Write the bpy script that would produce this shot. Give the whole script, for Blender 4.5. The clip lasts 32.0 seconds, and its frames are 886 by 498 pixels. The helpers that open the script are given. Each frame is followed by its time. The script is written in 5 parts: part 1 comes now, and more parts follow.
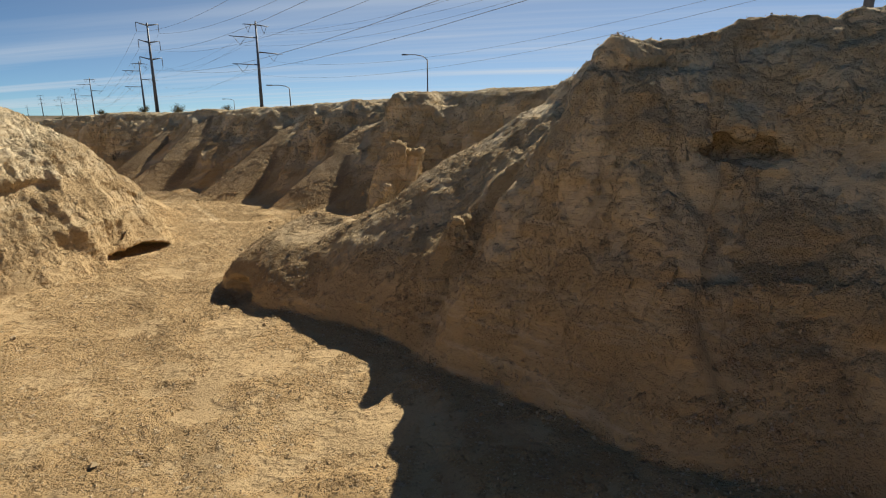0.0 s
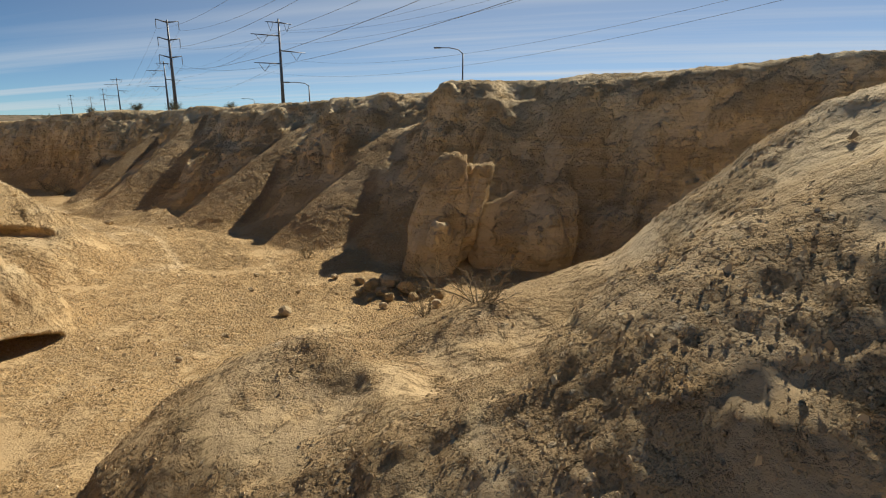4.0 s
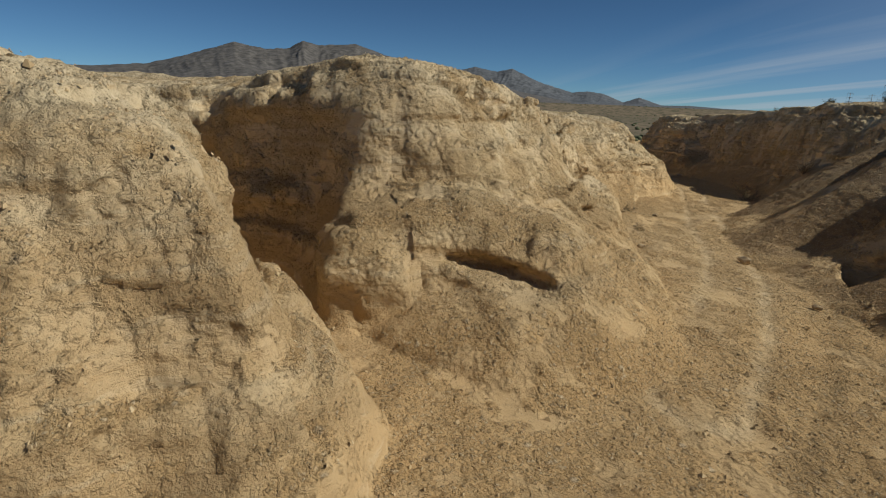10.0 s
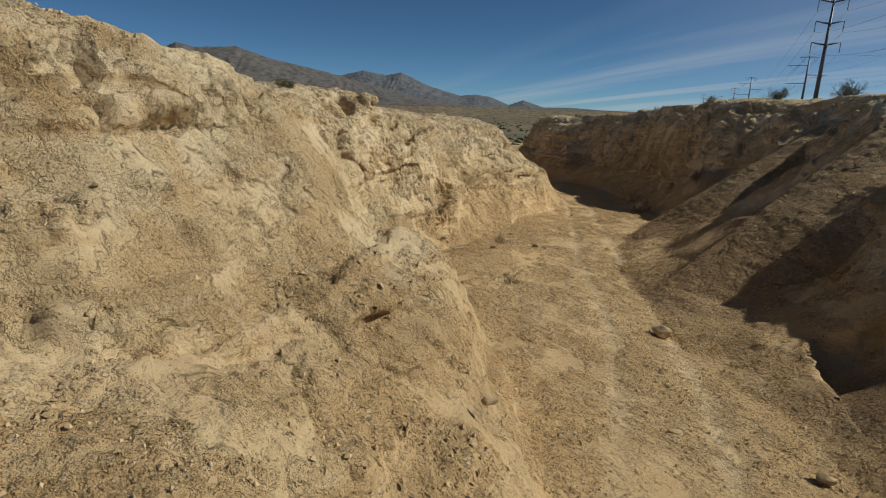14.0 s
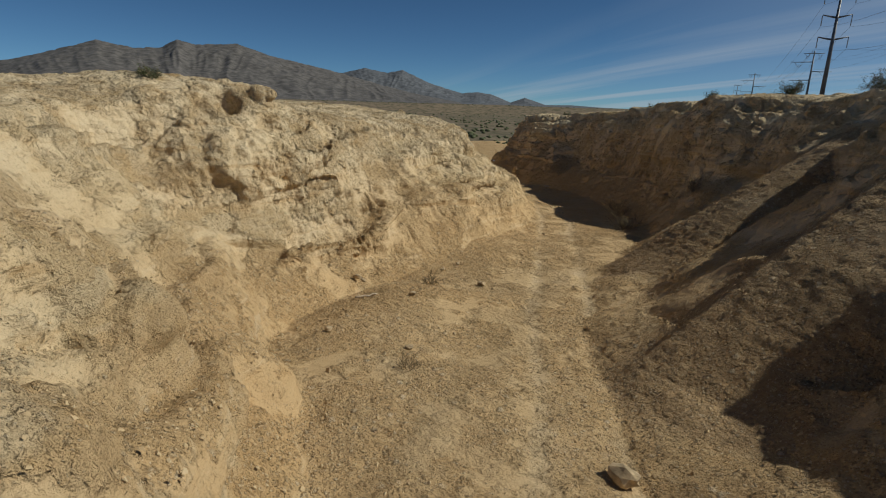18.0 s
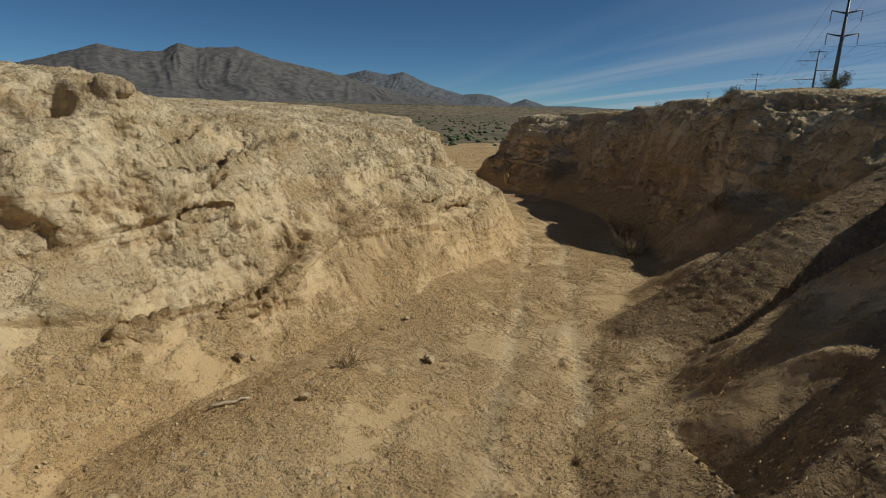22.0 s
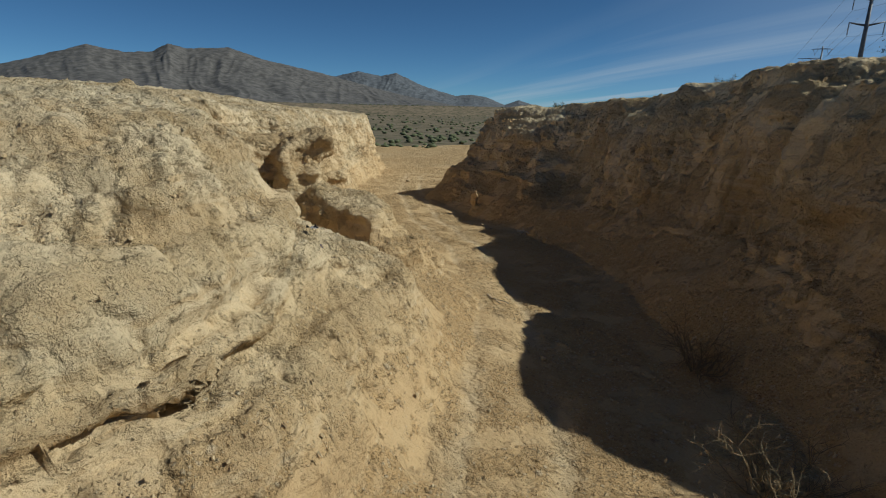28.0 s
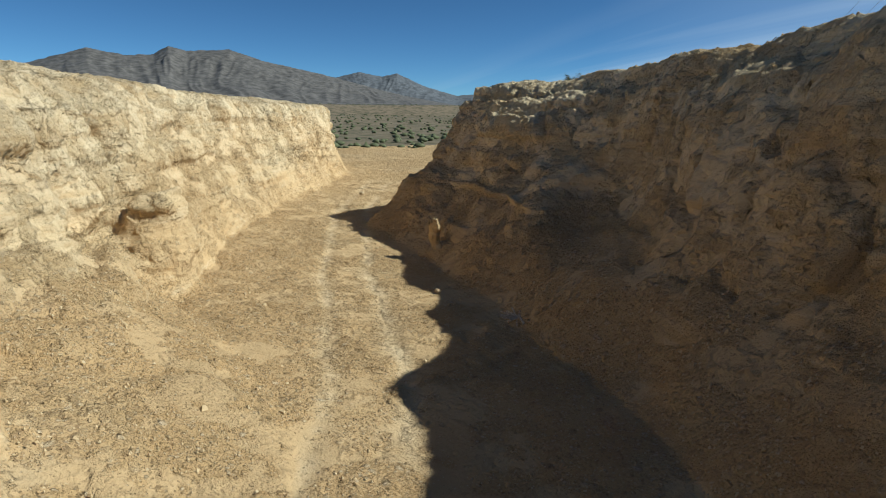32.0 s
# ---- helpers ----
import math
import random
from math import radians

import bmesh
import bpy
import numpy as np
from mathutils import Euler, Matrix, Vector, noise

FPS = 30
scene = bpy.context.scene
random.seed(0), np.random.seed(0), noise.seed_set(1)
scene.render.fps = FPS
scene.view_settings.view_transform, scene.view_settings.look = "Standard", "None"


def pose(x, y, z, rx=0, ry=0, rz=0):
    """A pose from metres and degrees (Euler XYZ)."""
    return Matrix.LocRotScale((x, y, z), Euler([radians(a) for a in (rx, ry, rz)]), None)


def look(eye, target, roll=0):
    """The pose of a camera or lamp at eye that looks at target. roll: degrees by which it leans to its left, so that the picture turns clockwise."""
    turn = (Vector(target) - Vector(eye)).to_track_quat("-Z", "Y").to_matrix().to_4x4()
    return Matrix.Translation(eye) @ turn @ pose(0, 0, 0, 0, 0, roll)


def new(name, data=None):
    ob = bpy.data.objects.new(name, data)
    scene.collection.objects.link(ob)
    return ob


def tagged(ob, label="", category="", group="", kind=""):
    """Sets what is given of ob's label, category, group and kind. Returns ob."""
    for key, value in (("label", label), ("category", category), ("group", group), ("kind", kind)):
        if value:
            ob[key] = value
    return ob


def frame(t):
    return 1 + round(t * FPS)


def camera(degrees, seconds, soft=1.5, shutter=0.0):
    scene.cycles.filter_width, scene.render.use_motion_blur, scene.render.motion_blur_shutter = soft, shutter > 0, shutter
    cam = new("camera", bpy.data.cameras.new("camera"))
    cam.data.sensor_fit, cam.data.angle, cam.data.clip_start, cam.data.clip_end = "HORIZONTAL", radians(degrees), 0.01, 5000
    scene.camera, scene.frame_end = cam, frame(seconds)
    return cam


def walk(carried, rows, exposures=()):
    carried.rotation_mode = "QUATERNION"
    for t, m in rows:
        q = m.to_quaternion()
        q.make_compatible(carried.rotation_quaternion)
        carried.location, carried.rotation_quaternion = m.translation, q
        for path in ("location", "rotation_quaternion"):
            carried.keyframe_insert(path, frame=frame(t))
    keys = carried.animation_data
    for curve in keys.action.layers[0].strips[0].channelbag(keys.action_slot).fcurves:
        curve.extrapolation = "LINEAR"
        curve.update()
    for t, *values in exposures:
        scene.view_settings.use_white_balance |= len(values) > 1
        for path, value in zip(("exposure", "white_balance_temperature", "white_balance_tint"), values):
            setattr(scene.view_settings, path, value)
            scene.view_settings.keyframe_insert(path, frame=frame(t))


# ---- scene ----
cam = camera(78.4, 32.0, soft=1.1)
METRES, EYE, TILT, LEAN, TURN = 55.0, 5.0, -13.8, 0.0, 0.0
ROWS = [
    (0.0, 0.0, 0.0, 0.0, 0.0, 0.0, -0.0),
    (0.5, -0.0074, 0.0149, 0.0033, -3.34, 0.06, 0.89),
    (1.0, -0.0135, 0.0305, 0.0065, -5.99, 0.05, 1.63),
    (1.5, -0.0181, 0.0469, 0.0101, -7.01, -0.01, 1.98),
    (2.0, -0.0216, 0.0636, 0.0141, -7.52, 0.01, 2.07),
    (2.5, -0.0236, 0.0804, 0.0183, -7.76, 0.07, 2.04),
    (3.0, -0.0245, 0.0976, 0.0224, -5.54, 0.14, 1.4),
    (3.5, -0.0253, 0.1147, 0.0263, -1.88, 0.23, 0.29),
    (4.0, -0.0257, 0.1321, 0.0306, 2.19, 0.18, -0.87),
    (4.5, -0.0252, 0.1493, 0.0349, 10.18, -0.19, -3.13),
    (6.5, -0.0305, 0.2104, 0.0483, 38.38, -3.53, -10.1),
    (7.0, -0.0344, 0.2232, 0.0507, 46.04, -5.03, -11.7),
    (7.5, -0.0394, 0.2359, 0.0533, 51.45, -6.15, -12.64),
    (8.0, -0.0455, 0.2475, 0.0555, 66.0, -9.7, -14.57),
    (8.5, -0.0528, 0.2581, 0.0578, 72.78, -11.51, -15.2),
    (9.0, -0.0631, 0.2671, 0.0597, 72.26, -11.37, -15.21),
    (9.5, -0.0751, 0.2753, 0.0612, 71.03, -10.98, -15.12),
    (10.0, -0.0881, 0.2828, 0.0628, 71.07, -10.97, -15.15),
    (10.5, -0.1015, 0.29, 0.0647, 70.99, -10.94, -15.13),
    (11.0, -0.1154, 0.2973, 0.0666, 64.26, -9.15, -14.48),
    (11.5, -0.1293, 0.3045, 0.0684, 60.14, -8.11, -13.93),
    (12.0, -0.1417, 0.3118, 0.07, 59.8, -8.02, -13.83),
    (12.5, -0.1515, 0.3215, 0.0721, 59.8, -7.98, -13.81),
    (13.0, -0.1597, 0.3339, 0.0746, 59.68, -7.88, -13.72),
    (13.5, -0.1676, 0.3474, 0.0773, 59.67, -7.87, -13.68),
    (14.0, -0.1759, 0.3595, 0.0795, 59.73, -7.79, -13.59),
    (14.5, -0.1842, 0.3701, 0.0817, 59.77, -7.83, -13.57),
    (15.0, -0.1917, 0.3803, 0.084, 59.84, -7.84, -13.52),
    (15.5, -0.1984, 0.3903, 0.0863, 59.96, -7.83, -13.46),
    (17.5, -0.2181, 0.4186, 0.0944, 59.91, -8.07, -13.61),
    (18.0, -0.2213, 0.4242, 0.0959, 59.92, -8.07, -13.58),
    (18.5, -0.2245, 0.4303, 0.0977, 59.97, -8.04, -13.55),
    (19.0, -0.2283, 0.4367, 0.0996, 59.99, -8.01, -13.53),
    (19.5, -0.2332, 0.4431, 0.1013, 60.01, -7.99, -13.48),
    (20.0, -0.2387, 0.4492, 0.1028, 60.03, -7.98, -13.47),
    (20.5, -0.2458, 0.4553, 0.1039, 60.02, -7.99, -13.41),
    (21.0, -0.2542, 0.4622, 0.105, 60.06, -7.95, -13.36),
    (21.5, -0.2637, 0.4693, 0.1063, 60.05, -7.93, -13.34),
    (22.0, -0.2744, 0.4769, 0.1078, 60.07, -7.94, -13.28),
    (22.5, -0.286, 0.4853, 0.1098, 60.06, -7.92, -13.28),
    (23.0, -0.2978, 0.494, 0.1117, 60.0, -7.9, -13.26),
    (23.5, -0.3094, 0.5028, 0.1134, 60.01, -7.9, -13.26),
    (24.0, -0.322, 0.513, 0.1153, 60.0, -7.88, -13.25),
    (24.5, -0.3353, 0.5242, 0.1174, 60.03, -7.86, -13.2),
    (26.5, -0.393, 0.5753, 0.1257, 59.53, -7.47, -13.27),
    (27.0, -0.4083, 0.5898, 0.1268, 59.42, -7.39, -13.28),
    (27.5, -0.4238, 0.6046, 0.1285, 59.4, -7.29, -13.27),
    (28.0, -0.4393, 0.6194, 0.1312, 59.38, -7.3, -13.19),
    (28.5, -0.4552, 0.6342, 0.1339, 59.43, -7.39, -13.06),
    (29.0, -0.4724, 0.6493, 0.1363, 59.46, -7.39, -12.98),
    (29.5, -0.4903, 0.664, 0.1376, 59.44, -7.32, -12.9),
    (30.0, -0.5093, 0.6786, 0.139, 59.5, -7.33, -12.79),
    (30.5, -0.5282, 0.6927, 0.1404, 59.52, -7.28, -12.79),
    (31.0, -0.5463, 0.707, 0.1421, 59.56, -7.3, -12.73),
    (31.5, -0.5637, 0.7214, 0.1438, 59.58, -7.29, -12.72),
    (32.0, -0.5811, 0.7358, 0.1464, 59.6, -7.33, -12.67),
]
walk(cam, [(t, pose(0, 0, EYE, TILT, LEAN, TURN) @ pose(METRES * x, METRES * y, METRES * z, 90 + pitch, roll, yaw) @ pose(0, 0, 0, -0.36 * min(1, max(0, (t - 24.5) / 2)))) for t, x, y, z, yaw, pitch, roll in ROWS],
     exposures=[(0.0, 0.22, 6500, 9), (1.5, 0.32, 6850, 9), (2.5, 0.34, 6900, 9), (4.2, 0.18, 6650, 9), (7.0, -0.26, 6100, 7), (9.0, -0.38, 6150, 7), (11.0, -0.52, 6100, 7), (13.0, -0.42, 6150, 7), (18.0, -0.56, 6050, 6), (24.5, -0.53, 5950, 4), (28.0, -0.43, 5700, 2), (30.0, -0.23, 5600, 2), (32.0, 0.10, 5550, 1)])

# ---- light ----
import itertools

SUN_TO = Vector((0.380, 0.659, 0.649)).normalized()
world = bpy.data.worlds.new("world")
scene.world = world
world.use_nodes = True
wn, wl = world.node_tree.nodes, world.node_tree.links
wn.clear()
w_out = wn.new("ShaderNodeOutputWorld")
w_bg = wn.new("ShaderNodeBackground")
w_sky = wn.new("ShaderNodeTexSky")
w_sky.sky_type, w_sky.sun_disc = "NISHITA", False
w_sky.sun_elevation = math.asin(SUN_TO.z)
w_sky.sun_rotation = math.atan2(SUN_TO.x, SUN_TO.y)
w_sky.altitude, w_sky.air_density, w_sky.dust_density, w_sky.ozone_density = 3000, 0.66, 0.0, 1.6
w_bg.inputs["Strength"].default_value = 0.073
# long wisps of cirrus: noise on the plane of a high, thin cloud sheet
w_co = wn.new("ShaderNodeTexCoord")
w_sep = wn.new("ShaderNodeSeparateXYZ")
wl.new(w_co.outputs["Generated"], w_sep.inputs[0])


def w_math(op, a, b=None):
    n = wn.new("ShaderNodeMath")
    n.operation = op
    for i, v in enumerate((a, b)):
        if v is None:
            continue
        if isinstance(v, (int, float)):
            n.inputs[i].default_value = v
        else:
            wl.new(v, n.inputs[i])
    return n.outputs[0]


w_z = w_math("MAXIMUM", w_math("ADD", w_sep.outputs["Z"], 0.06), 0.02)
w_cmb = wn.new("ShaderNodeCombineXYZ")
wl.new(w_math("DIVIDE", w_sep.outputs["X"], w_z), w_cmb.inputs[0])
wl.new(w_math("DIVIDE", w_sep.outputs["Y"], w_z), w_cmb.inputs[1])
w_map = wn.new("ShaderNodeMapping")
w_map.vector_type = "TEXTURE"
w_map.inputs["Rotation"].default_value = (0, 0, radians(166))
w_map.inputs["Scale"].default_value = (14, 1.1, 1)
wl.new(w_cmb.outputs[0], w_map.inputs[0])
w_noise = wn.new("ShaderNodeTexNoise")
w_noise.inputs["Scale"].default_value = 1.0
w_noise.inputs["Detail"].default_value = 6
w_noise.inputs["Roughness"].default_value = 0.55
w_noise.inputs["Distortion"].default_value = 0.25
wl.new(w_map.outputs[0], w_noise.inputs["Vector"])
w_ramp = wn.new("ShaderNodeValToRGB")
w_ramp.color_ramp.elements[0].position, w_ramp.color_ramp.elements[1].position = 0.46, 0.80
wl.new(w_noise.outputs["Fac"], w_ramp.inputs[0])
w_mix = wn.new("ShaderNodeMixRGB")
w_mix.inputs[2].default_value = (7.5, 8.0, 8.6, 1)
# the wisps lie to one side of the valley only
w_dot = w_math("ADD", w_math("MULTIPLY", w_math("DIVIDE", w_sep.outputs["X"], w_z), 0.24), w_math("MULTIPLY", w_math("DIVIDE", w_sep.outputs["Y"], w_z), 0.97))
w_side = w_math("MINIMUM", w_math("MAXIMUM", w_math("MULTIPLY", w_math("SUBTRACT", w_dot, 2.2), 0.28), 0.0), 1.0)
w_az = w_math("ADD", w_math("MULTIPLY", w_sep.outputs["X"], 0.24), w_math("MULTIPLY", w_sep.outputs["Y"], 0.97))
w_veil = w_math("MULTIPLY", w_math("MINIMUM", w_math("MAXIMUM", w_math("SUBTRACT", w_az, 0.5), 0.0), 0.5), 0.62)
wl.new(w_math("ADD", w_math("MULTIPLY", w_math("MULTIPLY", w_ramp.outputs[0], w_side), 0.95), w_veil), w_mix.inputs[0])
w_deep = wn.new("ShaderNodeMixRGB")
w_deep.blend_type = "MULTIPLY"
w_deep.inputs[0].default_value = 1.0
w_deep.inputs[2].default_value = (0.66, 0.90, 1.0, 1)
wl.new(w_sky.outputs[0], w_deep.inputs[1])
wl.new(w_deep.outputs[0], w_mix.inputs[1])
wl.new(w_mix.outputs[0], w_bg.inputs[0])
wl.new(w_bg.outputs[0], w_out.inputs[0])

sun = new("sun", bpy.data.lights.new("sun", "SUN"))
sun.data.energy, sun.data.angle, sun.data.color = 5.0, radians(0.6), (1.0, 0.935, 0.81)
sun.matrix_world = look(SUN_TO * 60, (0, 0, 0))


# ---- materials ----
def material(name):
    m = bpy.data.materials.new(name)
    m.use_nodes = True
    n, l = m.node_tree.nodes, m.node_tree.links
    b = n["Principled BSDF"]
    return m, n, l, b


def link_or_set(l, socket, v):
    if isinstance(v, (int, float, tuple)):
        socket.default_value = v
    else:
        l.new(v, socket)


def tex_noise(n, l, vec, scale, detail=4, rough=0.55, distortion=0.0):
    t = n.new("ShaderNodeTexNoise")
    t.inputs["Scale"].default_value, t.inputs["Detail"].default_value = scale, detail
    t.inputs["Roughness"].default_value, t.inputs["Distortion"].default_value = rough, distortion
    l.new(vec, t.inputs["Vector"])
    return t.outputs["Fac"]


def tex_cells(n, l, vec, scale, feature="F1"):
    t = n.new("ShaderNodeTexVoronoi")
    t.feature = feature
    t.inputs["Scale"].default_value = scale
    l.new(vec, t.inputs["Vector"])
    return t


def ramp(n, l, fac, a, b, lo=0.0, hi=1.0):
    r = n.new("ShaderNodeMapRange")
    r.interpolation_type = "SMOOTHSTEP"
    r.inputs[1].default_value, r.inputs[2].default_value = a, b
    r.inputs[3].default_value, r.inputs[4].default_value = lo, hi
    l.new(fac, r.inputs[0])
    return r.outputs[0]


def calc(n, l, op, a, b=0.0):
    t = n.new("ShaderNodeMath")
    t.operation = op
    link_or_set(l, t.inputs[0], a)
    link_or_set(l, t.inputs[1], b)
    return t.outputs[0]


def blend(n, l, fac, a, b, mode="MIX"):
    t = n.new("ShaderNodeMixRGB")
    t.blend_type = mode
    link_or_set(l, t.inputs[0], fac)
    link_or_set(l, t.inputs[1], a if not isinstance(a, tuple) else (*a, 1))
    link_or_set(l, t.inputs[2], b if not isinstance(b, tuple) else (*b, 1))
    return t.outputs[0]


def bumped(n, l, b, layers):
    prev = None
    for height, strength, distance in layers:
        t = n.new("ShaderNodeBump")
        t.inputs["Strength"].default_value, t.inputs["Distance"].default_value = strength, distance
        l.new(height, t.inputs["Height"])
        if prev is not None:
            l.new(prev, t.inputs["Normal"])
        prev = t.outputs[0]
    l.new(prev, b.inputs["Normal"])


def attribute(n, name):
    t = n.new("ShaderNodeAttribute")
    t.attribute_name = name
    return t.outputs["Fac"]


def clay_material():
    m, n, l, b = material("desert_clay")
    geo = n.new("ShaderNodeNewGeometry")
    pos = geo.outputs["Position"]
    lift, track, crumb = attribute(n, "lift"), attribute(n, "track"), attribute(n, "crumb")
    big = tex_noise(n, l, pos, 0.30, 4)
    mid = tex_noise(n, l, pos, 1.7, 6, 0.62)
    fine = tex_noise(n, l, pos, 26, 2, 0.6)
    sep = n.new("ShaderNodeSeparateXYZ")
    l.new(pos, sep.inputs[0])
    cmb = n.new("ShaderNodeCombineXYZ")
    l.new(calc(n, l, "MULTIPLY", sep.outputs[0], 0.12), cmb.inputs[0])
    l.new(calc(n, l, "MULTIPLY", sep.outputs[1], 0.12), cmb.inputs[1])
    l.new(calc(n, l, "ADD", calc(n, l, "MULTIPLY", sep.outputs[2], 1.5), calc(n, l, "MULTIPLY", mid, 0.5)), cmb.inputs[2])
    strata = tex_noise(n, l, cmb.outputs[0], 1.0, 4)
    tan, rust, pale, grey = (0.62, 0.45, 0.24), (0.55, 0.365, 0.175), (0.735, 0.60, 0.39), (0.59, 0.475, 0.30)
    c = blend(n, l, ramp(n, l, big, 0.38, 0.68), tan, rust)
    c = blend(n, l, calc(n, l, "MULTIPLY", ramp(n, l, strata, 0.50, 0.56), 0.7), c, rust)
    c = blend(n, l, calc(n, l, "MULTIPLY", ramp(n, l, strata, 0.44, 0.36), 0.5), c, grey)
    c = blend(n, l, calc(n, l, "MULTIPLY", ramp(n, l, lift, 0.5, 0.05, 0.0, 0.8), ramp(n, l, mid, 0.25, 0.6, 0.6, 1.0)), c, (0.56, 0.365, 0.17))
    crust = calc(n, l, "MULTIPLY", ramp(n, l, lift, 0.50, 0.92), ramp(n, l, mid, 0.34, 0.60))
    c = blend(n, l, calc(n, l, "MULTIPLY", crust, 0.65), c, pale)
    dust = ramp(n, l, calc(n, l, "ADD", calc(n, l, "MULTIPLY", mid, 0.65), calc(n, l, "MULTIPLY", track, 0.45)), 0.40, 0.78)
    c = blend(n, l, calc(n, l, "MULTIPLY", dust, 0.55), c, pale)
    # loose clods of several sizes lie scattered on the washed crust, thickest in the crumbly patches
    warp = n.new("ShaderNodeTexNoise")
    warp.inputs["Scale"].default_value, warp.inputs["Detail"].default_value = 22, 2
    l.new(pos, warp.inputs["Vector"])
    shift = n.new("ShaderNodeVectorMath")
    shift.operation = "MULTIPLY_ADD"
    shift.inputs[1].default_value = (0.022, 0.022, 0.022)
    l.new(warp.outputs["Color"], shift.inputs[0])
    l.new(pos, shift.inputs[2])
    grit = tex_noise(n, l, pos, 7, 5, 0.7)
    loose = calc(n, l, "ADD", calc(n, l, "SUBTRACT", crumb, calc(n, l, "MULTIPLY", track, 0.9)), calc(n, l, "MULTIPLY", calc(n, l, "SUBTRACT", grit, 0.5), 2.0))
    scree = attribute(n, "scree")
    face = n.new("ShaderNodeSeparateXYZ")
    l.new(geo.outputs["Normal"], face.inputs[0])
    level = ramp(n, l, face.outputs[2], 0.35, 0.72)
    sheer = calc(n, l, "SUBTRACT", 1.0, level)
    patch = calc(n, l, "MULTIPLY", ramp(n, l, calc(n, l, "ADD", loose, scree), 0.15, 0.85), ramp(n, l, level, 0.0, 1.0, 0.25, 1.0))
    # smooth washed patches are pale and dusty, the rugged ones between them redder
    worn = tex_noise(n, l, pos, 0.9, 4, 0.65)
    rugged = ramp(n, l, worn, 0.42, 0.58, 0.22, 1.15)
    c = blend(n, l, calc(n, l, "MULTIPLY", ramp(n, l, lift, 0.12, 0.5), ramp(n, l, worn, 0.56, 0.36, 0.0, 0.32)), c, (0.77, 0.63, 0.42))
    c = blend(n, l, ramp(n, l, worn, 0.48, 0.68, 0.0, 0.40), c, (0.53, 0.345, 0.16))
    # thin beds show on the steep faces
    thin = n.new("ShaderNodeVectorMath")
    thin.operation = "MULTIPLY_ADD"
    thin.inputs[1].default_value = (0.5, 0.5, 6.5)
    l.new(pos, thin.inputs[0])
    l.new(tex_noise(n, l, pos, 2.2, 3), thin.inputs[2])
    layers = tex_noise(n, l, thin.outputs[0], 1.0, 4, 0.62)
    c = blend(n, l, calc(n, l, "MULTIPLY", sheer, ramp(n, l, layers, 0.52, 0.66, 0.0, 0.4)), c, pale)
    c = blend(n, l, calc(n, l, "MULTIPLY", sheer, ramp(n, l, layers, 0.46, 0.34, 0.0, 0.6)), c, (0.50, 0.32, 0.145))
    # dark gravel on the scree; on the spur also painted-in shade of grazing sun
    c = blend(n, l, calc(n, l, "MULTIPLY", scree, ramp(n, l, grit, 0.3, 0.6, 0.3, 0.8)), c, (0.37, 0.25, 0.135))

    def clods(scale, few, many):
        """Clods of one size: their height, and a number that differs from clod to clod."""
        cells = tex_cells(n, l, shift.outputs[0], scale)
        split = n.new("ShaderNodeSeparateColor")
        l.new(cells.outputs["Color"], split.inputs[0])
        share = calc(n, l, "ADD", few, calc(n, l, "MULTIPLY", patch, many - few))
        there = calc(n, l, "MULTIPLY", ramp(n, l, calc(n, l, "SUBTRACT", share, split.outputs[0]), 0.0, 0.08), ramp(n, l, level, 0.0, 1.0, 0.3, 1.0))
        return calc(n, l, "MULTIPLY", there, ramp(n, l, cells.outputs["Distance"], 0.62, 0.22)), split.outputs[1]

    big_clod, big_tone = clods(10, 0.015, 0.26)
    mid_clod, mid_tone = clods(21, 0.05, 0.55)
    tiny_clod, tiny_tone = clods(47, 0.20, 0.75)
    c = blend(n, l, calc(n, l, "MULTIPLY", calc(n, l, "SUBTRACT", 1.0, patch), 0.16), c, pale)
    for clod, tone in ((big_clod, big_tone), (mid_clod, mid_tone), (tiny_clod, tiny_tone)):
        c = blend(n, l, calc(n, l, "MULTIPLY", clod, ramp(n, l, tone, 0.35, 0.0, 0.0, 0.55)), c, (0.33, 0.225, 0.12))
        c = blend(n, l, calc(n, l, "MULTIPLY", clod, ramp(n, l, tone, 0.65, 1.0, 0.0, 0.55)), c, (0.70, 0.58, 0.40))
    c = blend(n, l, ramp(n, l, fine, 0.24, 0.42, 0.3, 0.0), c, (0.28, 0.19, 0.10))
    l.new(c, b.inputs["Base Color"])
    b.inputs["Roughness"].default_value = 0.95
    b.inputs["Specular IOR Level"].default_value = 0.10
    crags = tex_noise(n, l, pos, 4.5, 5, 0.72)
    knobs = tex_cells(n, l, shift.outputs[0], 7.5).outputs["Distance"]
    pits = ramp(n, l, tex_cells(n, l, shift.outputs[0], 9.0).outputs["Distance"], 0.0, 0.16)
    heap = calc(n, l, "ADD", calc(n, l, "MULTIPLY", big_clod, 0.045), calc(n, l, "ADD", calc(n, l, "MULTIPLY", mid_clod, 0.030), calc(n, l, "MULTIPLY", tiny_clod, 0.013)))
    grain = tex_noise(n, l, pos, 55, 4, 0.75)
    nodules = tex_noise(n, l, pos, 12, 3, 0.72)
    bumped(n, l, b, ((calc(n, l, "MULTIPLY", crags, calc(n, l, "MULTIPLY", rugged, ramp(n, l, lift, 0.05, 0.40, 0.45, 1.0))), 1.0, 0.17), (calc(n, l, "MULTIPLY", knobs, lift), 1.0, -0.05), (pits, 1.0, 0.03), (calc(n, l, "MULTIPLY", nodules, rugged), 1.0, 0.05),
                     (calc(n, l, "MULTIPLY", layers, sheer), 1.0, 0.06), (heap, 1.0, 1.0), (grain, 1.0, 0.016)))
    return m


